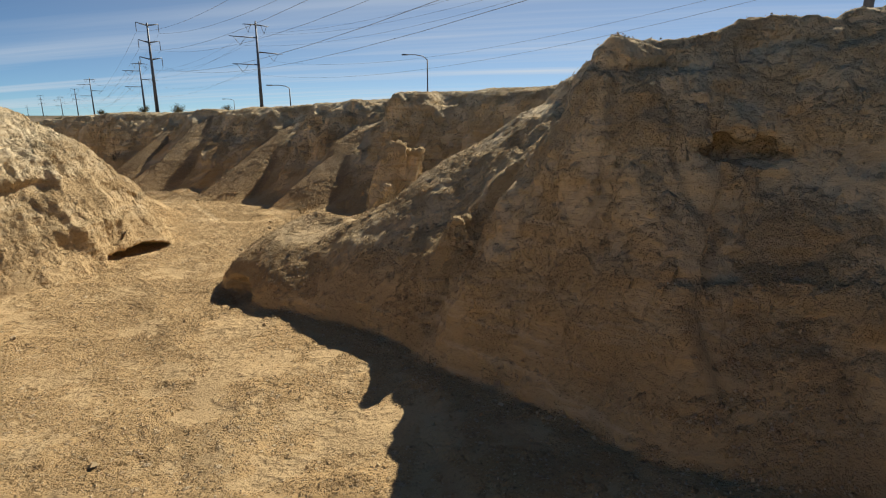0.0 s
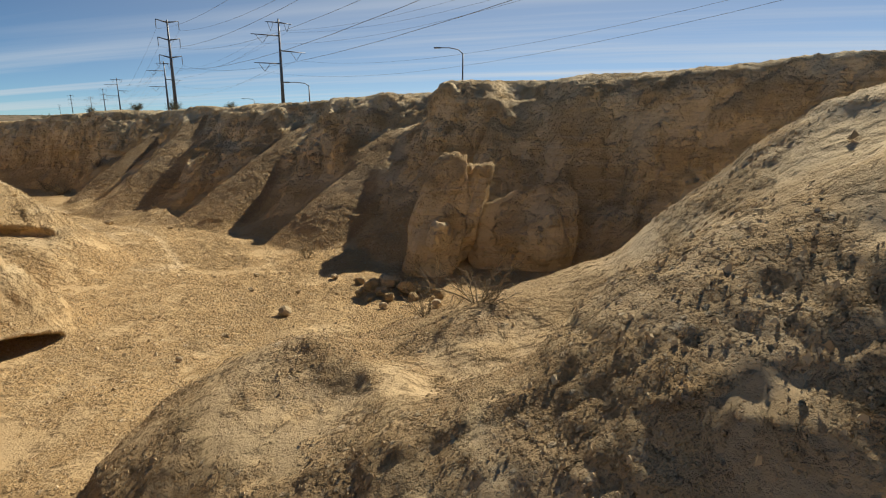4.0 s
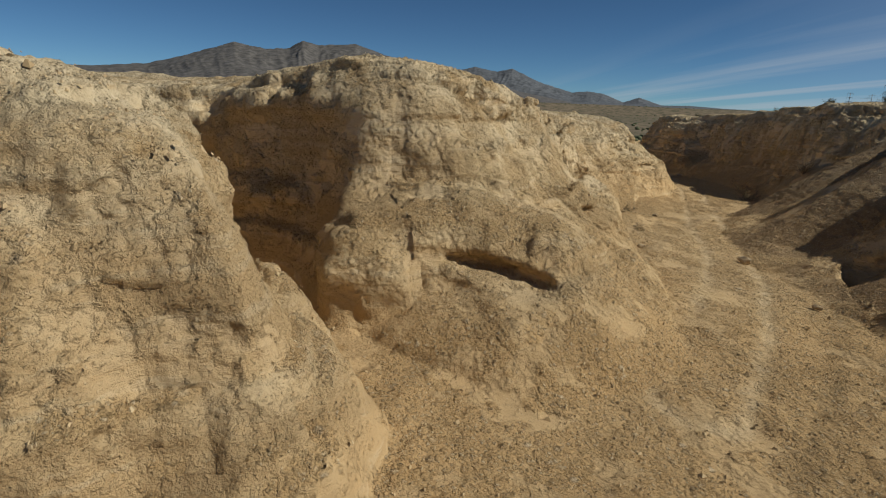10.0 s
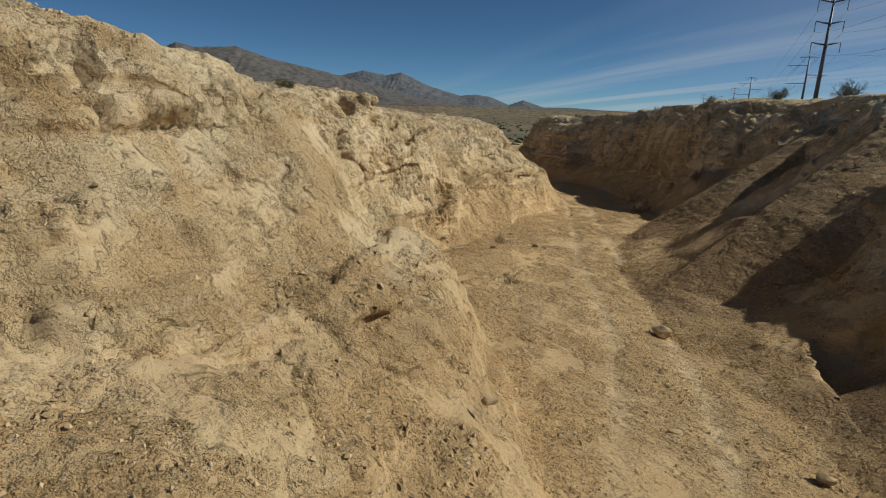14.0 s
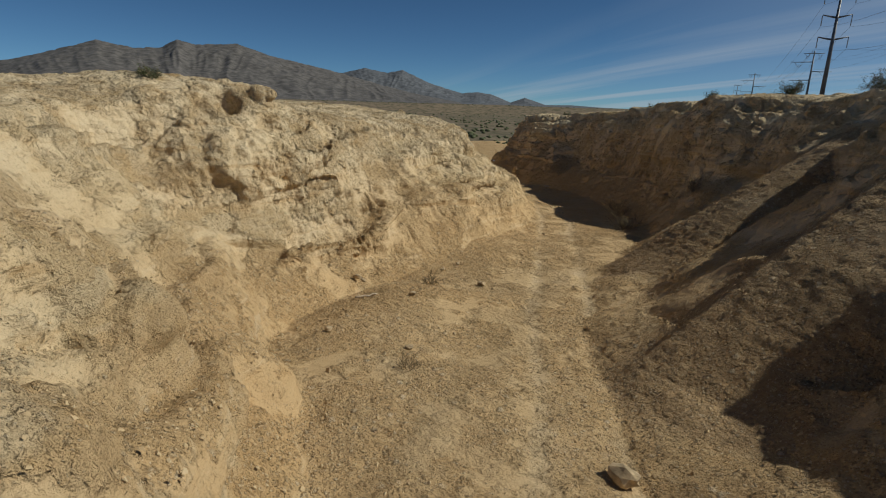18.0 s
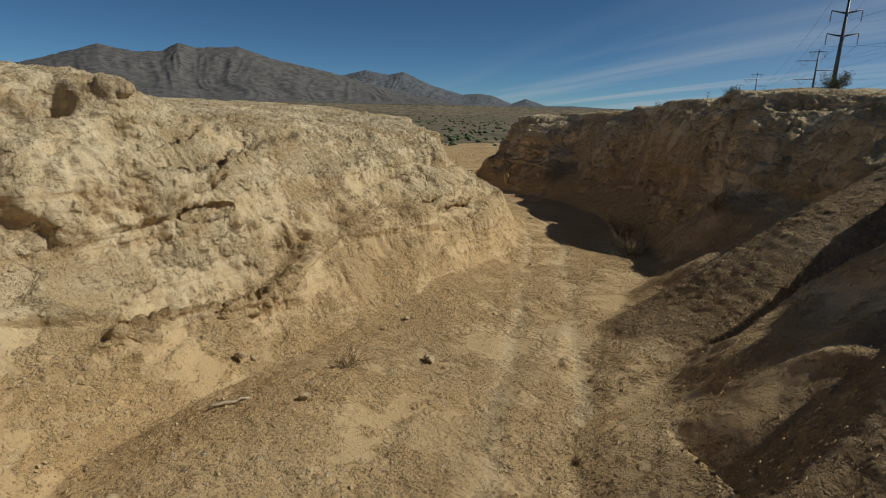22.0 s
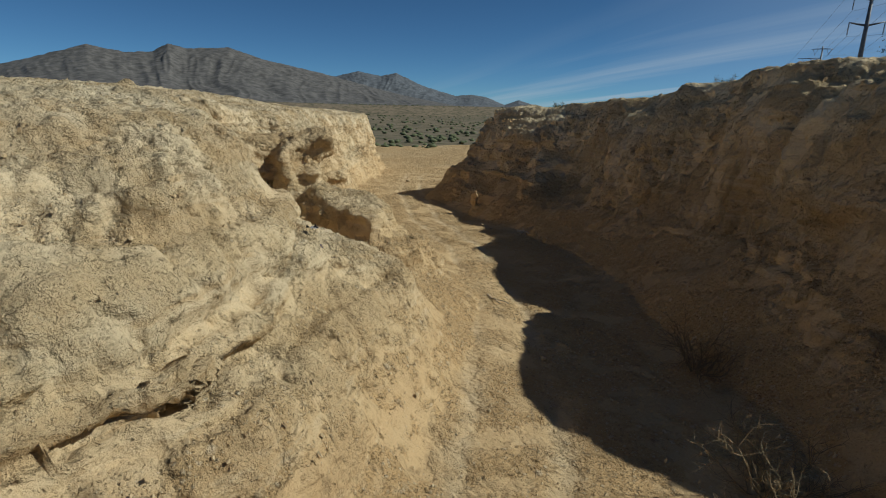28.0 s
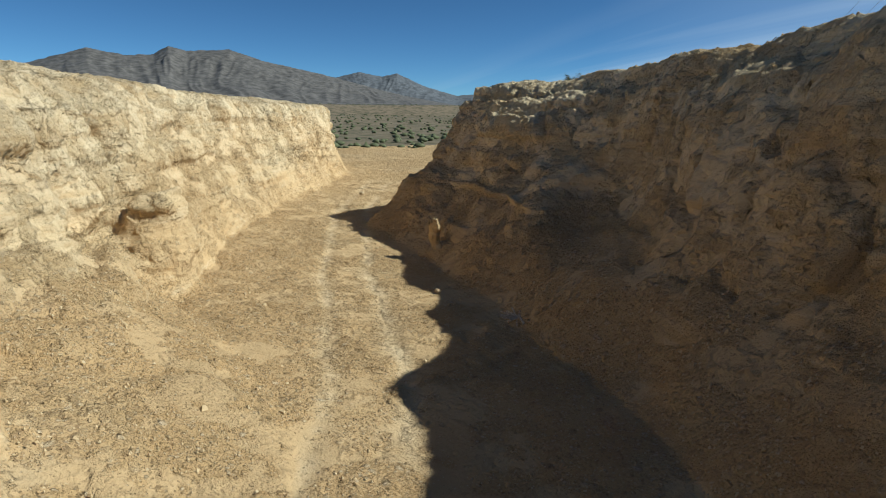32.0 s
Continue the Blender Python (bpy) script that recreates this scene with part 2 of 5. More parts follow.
def scrub_material():
    m, n, l, b = material("desert_scrub")
    pos = n.new("ShaderNodeNewGeometry").outputs["Position"]
    big = tex_noise(n, l, pos, 0.008, 5)
    clump = tex_noise(n, l, pos, 0.22, 4, 0.7)
    c = blend(n, l, ramp(n, l, big, 0.35, 0.65), (0.24, 0.185, 0.125), (0.19, 0.155, 0.105))
    c = blend(n, l, ramp(n, l, clump, 0.45, 0.6, 0.0, 0.8), c, (0.085, 0.082, 0.05))
    l.new(c, b.inputs["Base Color"])
    b.inputs["Roughness"].default_value = 1.0
    b.inputs["Specular IOR Level"].default_value = 0.05
    return m


def plain_material(name, colour, rough=0.8, metal=0.0, scale=6.0, vary=0.25, bump=0.0):
    m, n, l, b = material(name)
    co = n.new("ShaderNodeTexCoord").outputs["Object"]
    f = tex_noise(n, l, co, scale, 5, 0.6)
    dark = tuple(v * (1 - vary) for v in colour)
    lite = tuple(min(1, v * (1 + vary)) for v in colour)
    l.new(blend(n, l, ramp(n, l, f, 0.3, 0.7), dark, lite), b.inputs["Base Color"])
    b.inputs["Roughness"].default_value, b.inputs["Metallic"].default_value = rough, metal
    if bump:
        bumped(n, l, b, ((f, 0.7, bump),))
    return m


CLAY = clay_material()
SCRUB = scrub_material()
STEEL = plain_material("weathered_steel", (0.16, 0.16, 0.165), 0.55, 0.6, 0.8)
WIRE = plain_material("cable_aluminium", (0.25, 0.26, 0.27), 0.5, 0.7)
GLASSY = plain_material("insulator_grey", (0.22, 0.23, 0.25), 0.4)
STEM = plain_material("dry_stem", (0.17, 0.125, 0.08), 0.9, 0, 30)
LEAF = plain_material("creosote_leaf", (0.10, 0.11, 0.045), 0.8, 0, 20)
STRAW = plain_material("dry_twig", (0.26, 0.19, 0.10), 0.9, 0, 30)
STONE = plain_material("loose_stone", (0.48, 0.36, 0.21), 0.95, 0, 7, 0.35, 0.02)
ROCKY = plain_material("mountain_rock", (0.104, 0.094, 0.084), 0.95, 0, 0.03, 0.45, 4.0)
# the far range: the blue of aerial haze is put into the base colour
HAZED_ROCK = plain_material("hazed_mountain_rock", (0.098, 0.104, 0.112), 0.95, 0, 0.03, 0.4, 4.0)

# ---- the shape of the ground ----
SEED = np.random.RandomState(7)
LATTICE = SEED.rand(32, 32, 32).astype(np.float32) * 2 - 1


def vnoise(p):
    """Value noise in -1..1 at an (n, 3) array."""
    q = np.floor(p).astype(np.int64)
    f = (p - q).astype(np.float32)
    f = f * f * f * (f * (f * 6 - 15) + 10)
    x, y, z = (q & 31).T
    x1, y1, z1 = (x + 1) & 31, (y + 1) & 31, (z + 1) & 31
    fx, fy, fz = f.T
    a = LATTICE[x, y, z] * (1 - fx) + LATTICE[x1, y, z] * fx
    b = LATTICE[x, y1, z] * (1 - fx) + LATTICE[x1, y1, z] * fx
    c = LATTICE[x, y, z1] * (1 - fx) + LATTICE[x1, y, z1] * fx
    d = LATTICE[x, y1, z1] * (1 - fx) + LATTICE[x1, y1, z1] * fx
    return (a * (1 - fy) + b * fy) * (1 - fz) + (c * (1 - fy) + d * fy) * fz


def fbm(p, octaves=3, gain=0.5):
    total, amp = 0, 1.0
    for k in range(octaves):
        total = total + amp * vnoise(p * 2.03 ** k + 11.3 * k)
        amp *= gain
    return total


def sstep(x, a, b):
    t = np.clip((x - a) / (b - a), 0, 1)
    return t * t * (3 - 2 * t)


# the foot of the banks on the left of the wash, then on the right, downstream and back
FOOT_L = [(-9, -14), (-9.5, -4), (-10, 4), (-9.9, 9.5), (-8.9, 11.8), (-8.45, 13.0), (-8.3, 14.3), (-7.9, 15.6), (-8.3, 16.5), (-9.8, 16.9), (-11.2, 16.8), (-12.8, 16.1), (-14.5, 14.9), (-17.2, 13.6), (-17.4, 14.4), (-14.8, 15.8),
          (-13.1, 16.8), (-11.4, 17.5), (-10.1, 18.6), (-9.7, 20.3), (-10.4, 21.7), (-12.2, 22.7), (-14.2, 23.9), (-16.4, 25.0), (-18.5, 25.4), (-19.8, 25.2), (-21.2, 26.1), (-22.5, 27.4)]
FOOT_L2 = [(-24, 29.4), (-25, 31.4), (-26.1, 33.4), (-27.1, 35.3), (-28.2, 36.8), (-29.4, 37.9), (-30.6, 38.9), (-32.1, 40.1), (-33.4, 41.2), (-35.2, 41.8), (-37.2, 42.2), (-38.8, 42.3), (-41, 41.9), (-42.6, 41.6),
           (-44.5, 42.2), (-46.5, 42.9), (-50, 44.2), (-54, 46.3), (-58, 49), (-62, 51.5), (-68, 54.2), (-78, 57), (-88, 54), (-130, 30), (-600, -300)]
FOOT_R = [(-350, 700), (-52, 90), (-53.5, 62), (-53.5, 55), (-51.5, 50.5), (-48.8, 48.0), (-46, 47.9), (-43.8, 47.7), (-41, 47.2), (-38.8, 46.7), (-36.8, 46.0), (-34.5, 45.0), (-32, 43.8), (-29.5, 42.6),
          (-27, 41.2), (-25.2, 39.1), (-23.6, 36.2), (-21.8, 33.8), (-19.8, 31.6), (-17.4, 29.6), (-14.8, 27.9), (-11.6, 26.3), (-8.8, 24.7)]
FOOT_R2 = [(-6.4, 23), (-5.1, 21.4), (-3.6, 20.5), (-1.6, 20.2), (1.0, 20.0), (3.2, 18.9), (5, 17.9), (8, 17.5), (13, 17.8), (13, 16.7), (8, 16.4), (3.5, 16.6), (1, 17.0), (-1.0, 17.0), (-3, 16.2), (-4.3, 14.5), (-5, 12.6), (-4.9, 11.3), (-3.6, 10.0),
           (-1.8, 8.8), (-0.4, 7.7), (0.5, 6.4), (1.2, 5.5), (2.2, 4.7), (4, 4.2), (7, 3), (9, -1), (9.5, -14)]
# the upper edges, with their heights
EDGE_L = [(-14, -14, 4.6), (-14, -2, 4.6), (-13.5, 6, 4.6), (-12, 10.5, 4.7), (-10.9, 12.2, 4.9), (-10.3, 13.2, 4.95), (-10.6, 14.0, 4.85), (-11.4, 14.2, 4.6), (-12.6, 13.4, 4.4), (-14.5, 12.4, 4.4), (-18, 11.4, 4.6), (-19.8, 13.0, 4.6),
          (-18.5, 15.4, 4.7), (-16.6, 16.7, 5.1), (-15.6, 17.5, 5.3), (-15.2, 18.6, 5.3), (-15.5, 19.8, 5.2), (-16.1, 21.0, 5.0), (-17.6, 21.6, 4.7), (-20, 21.3, 4.5), (-22.5, 21.8, 4.4), (-24.8, 23.0, 4.6), (-25.8, 24.8, 4.9)]
EDGE_L2 = [(-25.9, 26.2, 5.0), (-25.5, 27.0, 4.9), (-26.2, 27.9, 4.5), (-27.6, 28.6, 4.1), (-29.0, 30.0, 4.0), (-30.2, 31.8, 3.9), (-30.6, 33.2, 3.7), (-31.6, 34.8, 3.7), (-33.2, 35.1, 3.9), (-35.2, 34.6, 4.0),
           (-37.6, 33.4, 4.0), (-39.3, 33.4, 4.0), (-40.3, 35.2, 3.8), (-41.0, 37.0, 3.8), (-42.3, 38.6, 3.9), (-43.9, 39.6, 4.0), (-46, 40.4, 3.8), (-49, 41.4, 3.7), (-53, 43.2, 3.5), (-57.5, 46, 3.3), (-62, 49.2, 3.2), (-68, 52, 3.2), (-75.5, 55.2, 3.1), (-84, 52, 3.0), (-125, 24, 3.0), (-590, -320, 3.5)]
EDGE_R = [(-330, 700, 3.5), (-46, 90, 3.6), (-48.5, 66, 3.6), (-49.6, 56, 3.6), (-49.2, 53, 3.8), (-48.4, 52.0, 3.8), (-46, 52.6, 3.95), (-42.5, 52.6, 4.2), (-39, 51.2, 4.3), (-36.1, 50.0, 4.5), (-34.7, 48.8, 4.7), (-33.8, 49.2, 4.7), (-32.4, 47.3, 4.85), (-30.4, 47.1, 4.95), (-29.2, 47.7, 5.0), (-28.1, 45.8, 5.05), (-26.4, 43.9, 5.15), (-24.9, 44.4, 5.15), (-23.6, 45.3, 5.15), (-21.8, 43.6, 5.15),
          (-19.4, 40.6, 5.25), (-17.2, 39.2, 5.3), (-16.4, 36.9, 5.3), (-14.6, 35.6, 5.3), (-12.4, 34.8, 5.4), (-10.0, 33.0, 5.5), (-8.6, 30.6, 5.6), (-6.2, 29.9, 5.65), (-4.0, 28.0, 5.8), (-2.7, 26.4, 5.95), (-2.1, 25.2, 5.95), (-1.0, 25.0, 6.0), (-0.2, 25.8, 6.0), (1.2, 25.2, 6.05), (1.9, 23.6, 6.05), (2.9, 22.6, 6.0)]
EDGE_R2 = [(4.4, 21.3, 6.1), (6.8, 20.2, 6.3), (10, 19.7, 6.5), (16, 20, 6.5), (17, 14, 6.5), (12, 12.6, 6.5), (8, 12.4, 6.7), (4.6, 12.6, 6.3), (2.7, 12.2, 5.6), (2.4, 10.5, 5.75), (2.5, 8.6, 5.25), (2.05, 7.0, 5.95), (2.7, 7.3, 5.85), (4.3, 7.5, 6.2), (6.5, 6.8, 6.5), (9.5, 5.5, 6.6), (12, 1, 6.6), (12.5, -14, 6.6)]
# how the slope is shared out: x, y, share of the width that is scree, of the height that is scree, of the width that is cliff
SLOPES = [(-8.9, 12.8, 0.06, 0.08, 0.5), (-9.0, 13.9, 0.05, 0.08, 0.5), (-9.1, 14.9, 0.06, 0.10, 0.5), (-10.2, 15.8, 0.28, 0.30, 0.36), (-35, 38.2, 0.62, 0.36, 0.3), (-32.5, 38.2, 0.55, 0.38, 0.35), (-38, 41, 0.6, 0.4, 0.3), (5, 12.3, 0.85, 0.85, 0.13), (9, 12.5, 0.85, 0.85, 0.13), (-13, 19, 0.50, 0.42, 0.35), (-14, 22, 0.45, 0.42, 0.4), (-20, 24, 0.4, 0.4, 0.45), (-25, 28, 0.28, 0.36, 0.5), (-28, 34, 0.27, 0.44, 0.5),
          (-37, 36, 0.6, 0.4, 0.28), (-45, 41, 0.5, 0.45, 0.3), (-60, 50, 0.4, 0.3, 0.4), (-46, 50, 0.4, 0.35, 0.5), (-36, 47, 0.3, 0.22, 0.5), (-29, 45, 0.35, 0.26, 0.45), (-22, 39, 0.58, 0.36, 0.3),
          (-17.5, 34.5, 0.68, 0.62, 0.24), (-13, 31, 0.66, 0.58, 0.24), (-5, 24, 0.45, 0.35, 0.3), (0, 20, 0.4, 0.3, 0.3), (2, 13, 0.85, 0.85, 0.13), (-1.3, 12.3, 0.85, 0.64, 0.13), (0, 10, 0.95, 0.93, 0.04), (-2.8, 11.2, 0.95, 0.8, 0.04), (1.2, 9.3, 0.95, 0.94, 0.04), (0.7, 6.6, 0.3, 0.38, 0.5), (-1.2, 8.4, 0.95, 0.85, 0.04), (-0.3, 8.0, 0.95, 0.85, 0.04), (-3.8, 11.4, 0.95, 0.8, 0.04), (-1.5, 20.5, 0.5, 0.14, 0.32), (3.2, 5.6, 0.3, 0.36, 0.6)]
FALL = [(-30, 1.7), (4, 1.6), (14.7, 1.25), (23.8, 0.95), (30, 0.72), (35.4, 0.47), (46.4, 0.15), (55.6, -0.2), (62, -0.5), (77, -0.85), (95, -1.7), (200, -2.6), (900, -3.0)]
TRACK = [(-9.5, 21), (-11.2, 23.2), (-15, 27.2), (-19.8, 31.0), (-24.0, 34.6), (-28.6, 38.4), (-32.5, 41.0), (-38, 43.6), (-44, 45.4), (-52, 48.6), (-62, 54)]

EDGE_ALL = np.array(EDGE_L + EDGE_L2 + EDGE_R + EDGE_R2)
FOOT_POLY = np.array(FOOT_L + FOOT_L2 + FOOT_R + FOOT_R2, float)
EDGE_POLY = EDGE_ALL[:, :2]
SLOPE_AT = np.array(SLOPES)
LEFT_COUNT = len(FOOT_L) + len(FOOT_L2)


def to_polyline(x, y, pts, closed=True):
    """The distance to a polyline, and for a closed one the inside, the nearest stretch and the length run up to it."""
    a = pts
    b = np.roll(pts, -1, 0)
    if not closed:
        a, b = pts[:-1], pts[1:]
    best = np.full(x.shape, 1e9)
    inside = np.zeros(x.shape, bool)
    side = np.zeros(x.shape, np.int32)
    arc, run = np.zeros(x.shape), 0.0
    cx, cy = (x.min() + x.max()) / 2, (y.min() + y.max()) / 2
    reach = math.hypot(x.max() - x.min(), y.max() - y.min()) / 2
    lo_x, lo_y, hi_y = x.min(), y.min(), y.max()
    d = b - a
    t = np.clip(((cx - a[:, 0]) * d[:, 0] + (cy - a[:, 1]) * d[:, 1]) / (d * d).sum(1), 0, 1)
    off = np.hypot(cx - a[:, 0] - t * d[:, 0], cy - a[:, 1] - t * d[:, 1])
    close = off <= off.min() + 2 * reach + 0.01
    for k, ((ax, ay), (bx, by)) in enumerate(zip(a, b)):
        dx, dy = bx - ax, by - ay
        if close[k]:
            t = np.clip(((x - ax) * dx + (y - ay) * dy) / (dx * dx + dy * dy), 0, 1)
            d2 = (x - ax - t * dx) ** 2 + (y - ay - t * dy) ** 2
            near = d2 < best
            side[near] = k
            arc = np.where(near, run + t * math.hypot(dx, dy), arc)
            best = np.minimum(best, d2)
        run += math.hypot(dx, dy)
        if closed and ay != by and max(ay, by) >= lo_y and min(ay, by) <= hi_y and max(ax, bx) >= lo_x:
            inside ^= ((ay > y) != (by > y)) & (x < (bx - ax) * (y - ay) / (by - ay) + ax)
    return np.sqrt(best), inside, side, arc


def spread(x, y, pts, values, power=1.6):
    """Values at points, blended between them by nearness."""
    top, under = 0, 0
    for (px, py), v in zip(pts, values):
        w = 1 / ((x - px) ** 2 + (y - py) ** 2 + 0.15) ** power
        top, under = top + w[..., None] * v, under + w
    return top / under[..., None]


# the rim's height and the shape of the slopes, smoothed out over the plan
FIELD_X, FIELD_Y = np.arange(-112, 66, 0.6), np.arange(-34, 144, 0.6)
field_x, field_y = np.meshgrid(FIELD_X, FIELD_Y, indexing="ij")
FIELD = np.concatenate([spread(field_x, field_y, EDGE_POLY, EDGE_ALL[:, 2:3], 1.8), spread(field_x, field_y, SLOPE_AT[:, :2], SLOPE_AT[:, 2:])], -1)


def field_at(x, y):
    fx = np.clip((x - FIELD_X[0]) / 0.6, 0, len(FIELD_X) - 1.001)
    fy = np.clip((y - FIELD_Y[0]) / 0.6, 0, len(FIELD_Y) - 1.001)
    i, j = fx.astype(int), fy.astype(int)
    u, v = (fx - i)[..., None], (fy - j)[..., None]
    f = FIELD[i, j] * (1 - u) * (1 - v) + FIELD[i + 1, j] * u * (1 - v) + FIELD[i, j + 1] * (1 - u) * v + FIELD[i + 1, j + 1] * u * v
    return np.moveaxis(f, -1, 0)


# cones of scree that run down from breaches in the shaded bank: apex, fall, half-width, the way down, how far it opens
FANS = [(-15.2, 36.3, 4.9, 0.62, 0.9, (0.02, -1.0), 0.20), (-19.3, 39.6, 4.2, 0.64, 0.3, (-0.33, -0.94), 0.13), (-8.6, 31.5, 4.5, 0.64, 0.4, (-0.55, -0.83), 0.2), (-3.8, 27.0, 4.4, 0.66, 0.35, (-0.6, -0.8), 0.14)]


def fan_at(x, y, fan):
    """The height of a cone of scree, and of the breach above it."""
    ax, ay, az, fall, wide, way, opening = fan
    down = (x - ax) * way[0] + (y - ay) * way[1]
    lat = np.abs((x - ax) * way[1] - (y - ay) * way[0])
    over = np.maximum(lat - wide - opening * np.maximum(down, 0), 0)
    along, across = (x - ax) * 0.5 + (y - ay) * 0.866, np.abs((y - ay) * 0.5 - (x - ax) * 0.866)
    return az - fall * np.hypot(x - ax, y - ay) - 0.75 * over, az + 0.74 * along + 1.1 * np.maximum(across - wide - 0.5 - 2 * opening * np.maximum(-along, 0), 0)


def relief(x, y):
    """The height of the ground, the share of the way up a bank, the signed distances to its foot and edge, the wheel tracks, the stretch and the run along the foot."""
    p = np.stack([x.ravel(), y.ravel(), np.zeros(x.size)], 1)
    shade_side = sstep(x * 0.62 + y * 0.8, 13.2, 15.0) * (y > 16.5)
    swell = 0.22 + 0.10 * shade_side
    wx = swell * vnoise(p / 1.9).reshape(x.shape) + 0.12 * vnoise(p / 0.8 + 5).reshape(x.shape)
    wy = swell * vnoise(p / 1.9 + 31).reshape(x.shape) + 0.12 * vnoise(p / 0.8 + 47).reshape(x.shape)
    u, v = x + wx - 0.16 * shade_side, y + wy - 0.26 * shade_side
    d_foot, in_foot, side, arc = to_polyline(u, v, FOOT_POLY)
    d_edge, in_edge, _, _ = to_polyline(u, v, EDGE_POLY)
    s = -0.77 * x + 0.64 * y
    base = np.interp(s, [a for a, _ in FALL], [b for _, b in FALL])
    top, m, a, c = field_at(x, y)
    k = d_foot / (d_foot + d_edge + 1e-6)
    spur = fbm(np.stack([x.ravel() * 0.55, y.ravel() * 0.55, np.zeros(x.size) + 3], 1), 2).reshape(x.shape)
    along = -0.80 * x + 0.60 * y + 0.25 * (0.6 * x + 0.8 * y)
    rib = vnoise(np.stack([along.ravel() / 2.6, np.zeros(x.size) + 7.7, np.zeros(x.size)], 1)).reshape(x.shape)
    k = np.clip(k + (0.05 * spur + 0.15 * shade_side * (rib - 0.2)) * np.clip(k * (1 - k) * 4, 0, 1), 0, 1)
    scree = a * np.clip(k / m, 0, 1) ** (1.1 - 0.5 * sstep(m, 0.84, 0.93))
    cliff = 0.84 * (1 - a) * sstep(k, m * 0.96, m + c)
    crown = 0.16 * (1 - a) * np.sin(np.clip((k - m - c) / np.maximum(1 - m - c, 0.05), 0, 1) * math.pi / 2)
    share = scree + cliff + crown
    h = base + (top - base) * share
    far = np.clip(d_edge, 0, 60)
    rise = (0.35 - 0.25 * shade_side) * sstep(-0.77 * x + 0.64 * y, 8, 14)
    plateau = top + rise * (1 - np.exp(-far / 3)) * (1 + 0.6 * vnoise(p / 6).reshape(x.shape)) + 0.10 * vnoise(p / 1.7).reshape(x.shape)
    h = np.where(in_edge, h, plateau)
    share = np.where(in_edge, share, 1.0)
    out = sstep(d_foot, 0, 1.2)
    floor = base + (0.04 * vnoise(p / 1.9 + 3) + 0.08 * vnoise(p / 5.5)).reshape(x.shape) * out - 0.03 * np.clip(d_foot, 0, 3)
    floor = floor + 0.09 * np.maximum(vnoise(p / 0.75 + 15).reshape(x.shape) - 0.15, 0) * sstep(x, -14, -6) * out
    h = np.where(in_foot, floor, h)
    share = np.where(in_foot, 0.0, share)
    ripple = 0.10 * vnoise(p / 1.1 + 51).reshape(x.shape)
    for fan in FANS:
        cone, breach = fan_at(x, y, fan)
        breach = np.where(np.hypot(x - fan[0], y - fan[1]) < 5.5, breach, 99.0)
        shaped = np.maximum(np.maximum(np.minimum(h, breach + 2 * ripple), cone + 0.4 * ripple), np.minimum(h, base + 0.05))
        share = np.where(np.abs(shaped - h) > 0.02, np.clip((shaped - base) / (top - base), 0, 1), share)
        h = shaped
    d_track, _, _, _ = to_polyline(x + 0.25 * wx, y + 0.25 * wy, np.array(TRACK, float), False)
    rut = np.exp(-((d_track - 0.55) / 0.17) ** 2) * in_foot * sstep(vnoise(p / 2.7 + 71).reshape(x.shape), -1.0, -0.2)
    h = h - 0.04 * rut
    return h, share, np.where(in_foot, -d_foot, d_foot), np.where(in_edge, d_edge, -d_edge), rut * 0.4 + 0.25 * np.exp(-(d_track / 1.5) ** 2) * in_foot, side, arc


# bulges added to the banks and hollows worn into them: centre, radii, turn about z, tilt
LUMPS = [((-12.6, 19.9, 2.0), (0.6, 0.7, 0.65), -32, 0), ((-13.2, 17.9, 1.6), (0.85, 0.85, 1.0), 10, 0), ((-12.9, 19.2, 1.8), (0.95, 1.65, 1.0), -32, 0), ((-37.7, 38.6, 2.98), (0.95, 0.8, 0.27), -12, 0), ((-37.85, 38.5, 2.1), (0.8, 0.7, 1.0), -12, 0), ((-25.15, 28.95, 2.05), (0.4, 0.7, 0.34), 30, 0), ((-29.55, 33.5, 2.85), (0.4, 1.2, 0.2), 33, 0), ((-39.4, 37.5, 1.9), (1.7, 1.1, 1.15), -30, 0), ((-36.3, 39.25, 0.9), (1.9, 0.8, 0.85), 6, 0),
         ((-34.8, 39.9, 0.5), (0.75, 0.6, 0.5), 20, 0), ((-43.9, 41.5, 0.6), (0.8, 0.8, 1.25), 0, 0), ((-25.8, 26.75, 4.5), (0.5, 0.55, 0.75), 0, 0), ((-10.5, 13.1, 4.75), (0.75, 0.8, 0.4), 0, 0), ((-1.9, 25.3, 5.0), (0.75, 0.6, 0.95), 20, 0),
         ((-23.4, 26.3, 1.3), (0.8, 0.7, 0.85), 20, 0), ((-44.3, 48.1, -0.1), (0.5, 0.35, 0.7), 20, 0),
         ((-40.9, 36.6, 3.4), (0.9, 0.6, 0.55), 15, 0), ((-36.0, 34.6, 3.55), (0.9, 0.5, 0.5), 5, 0), ((-33.6, 35.2, 3.3), (0.7, 0.5, 0.55), 30, 0)]
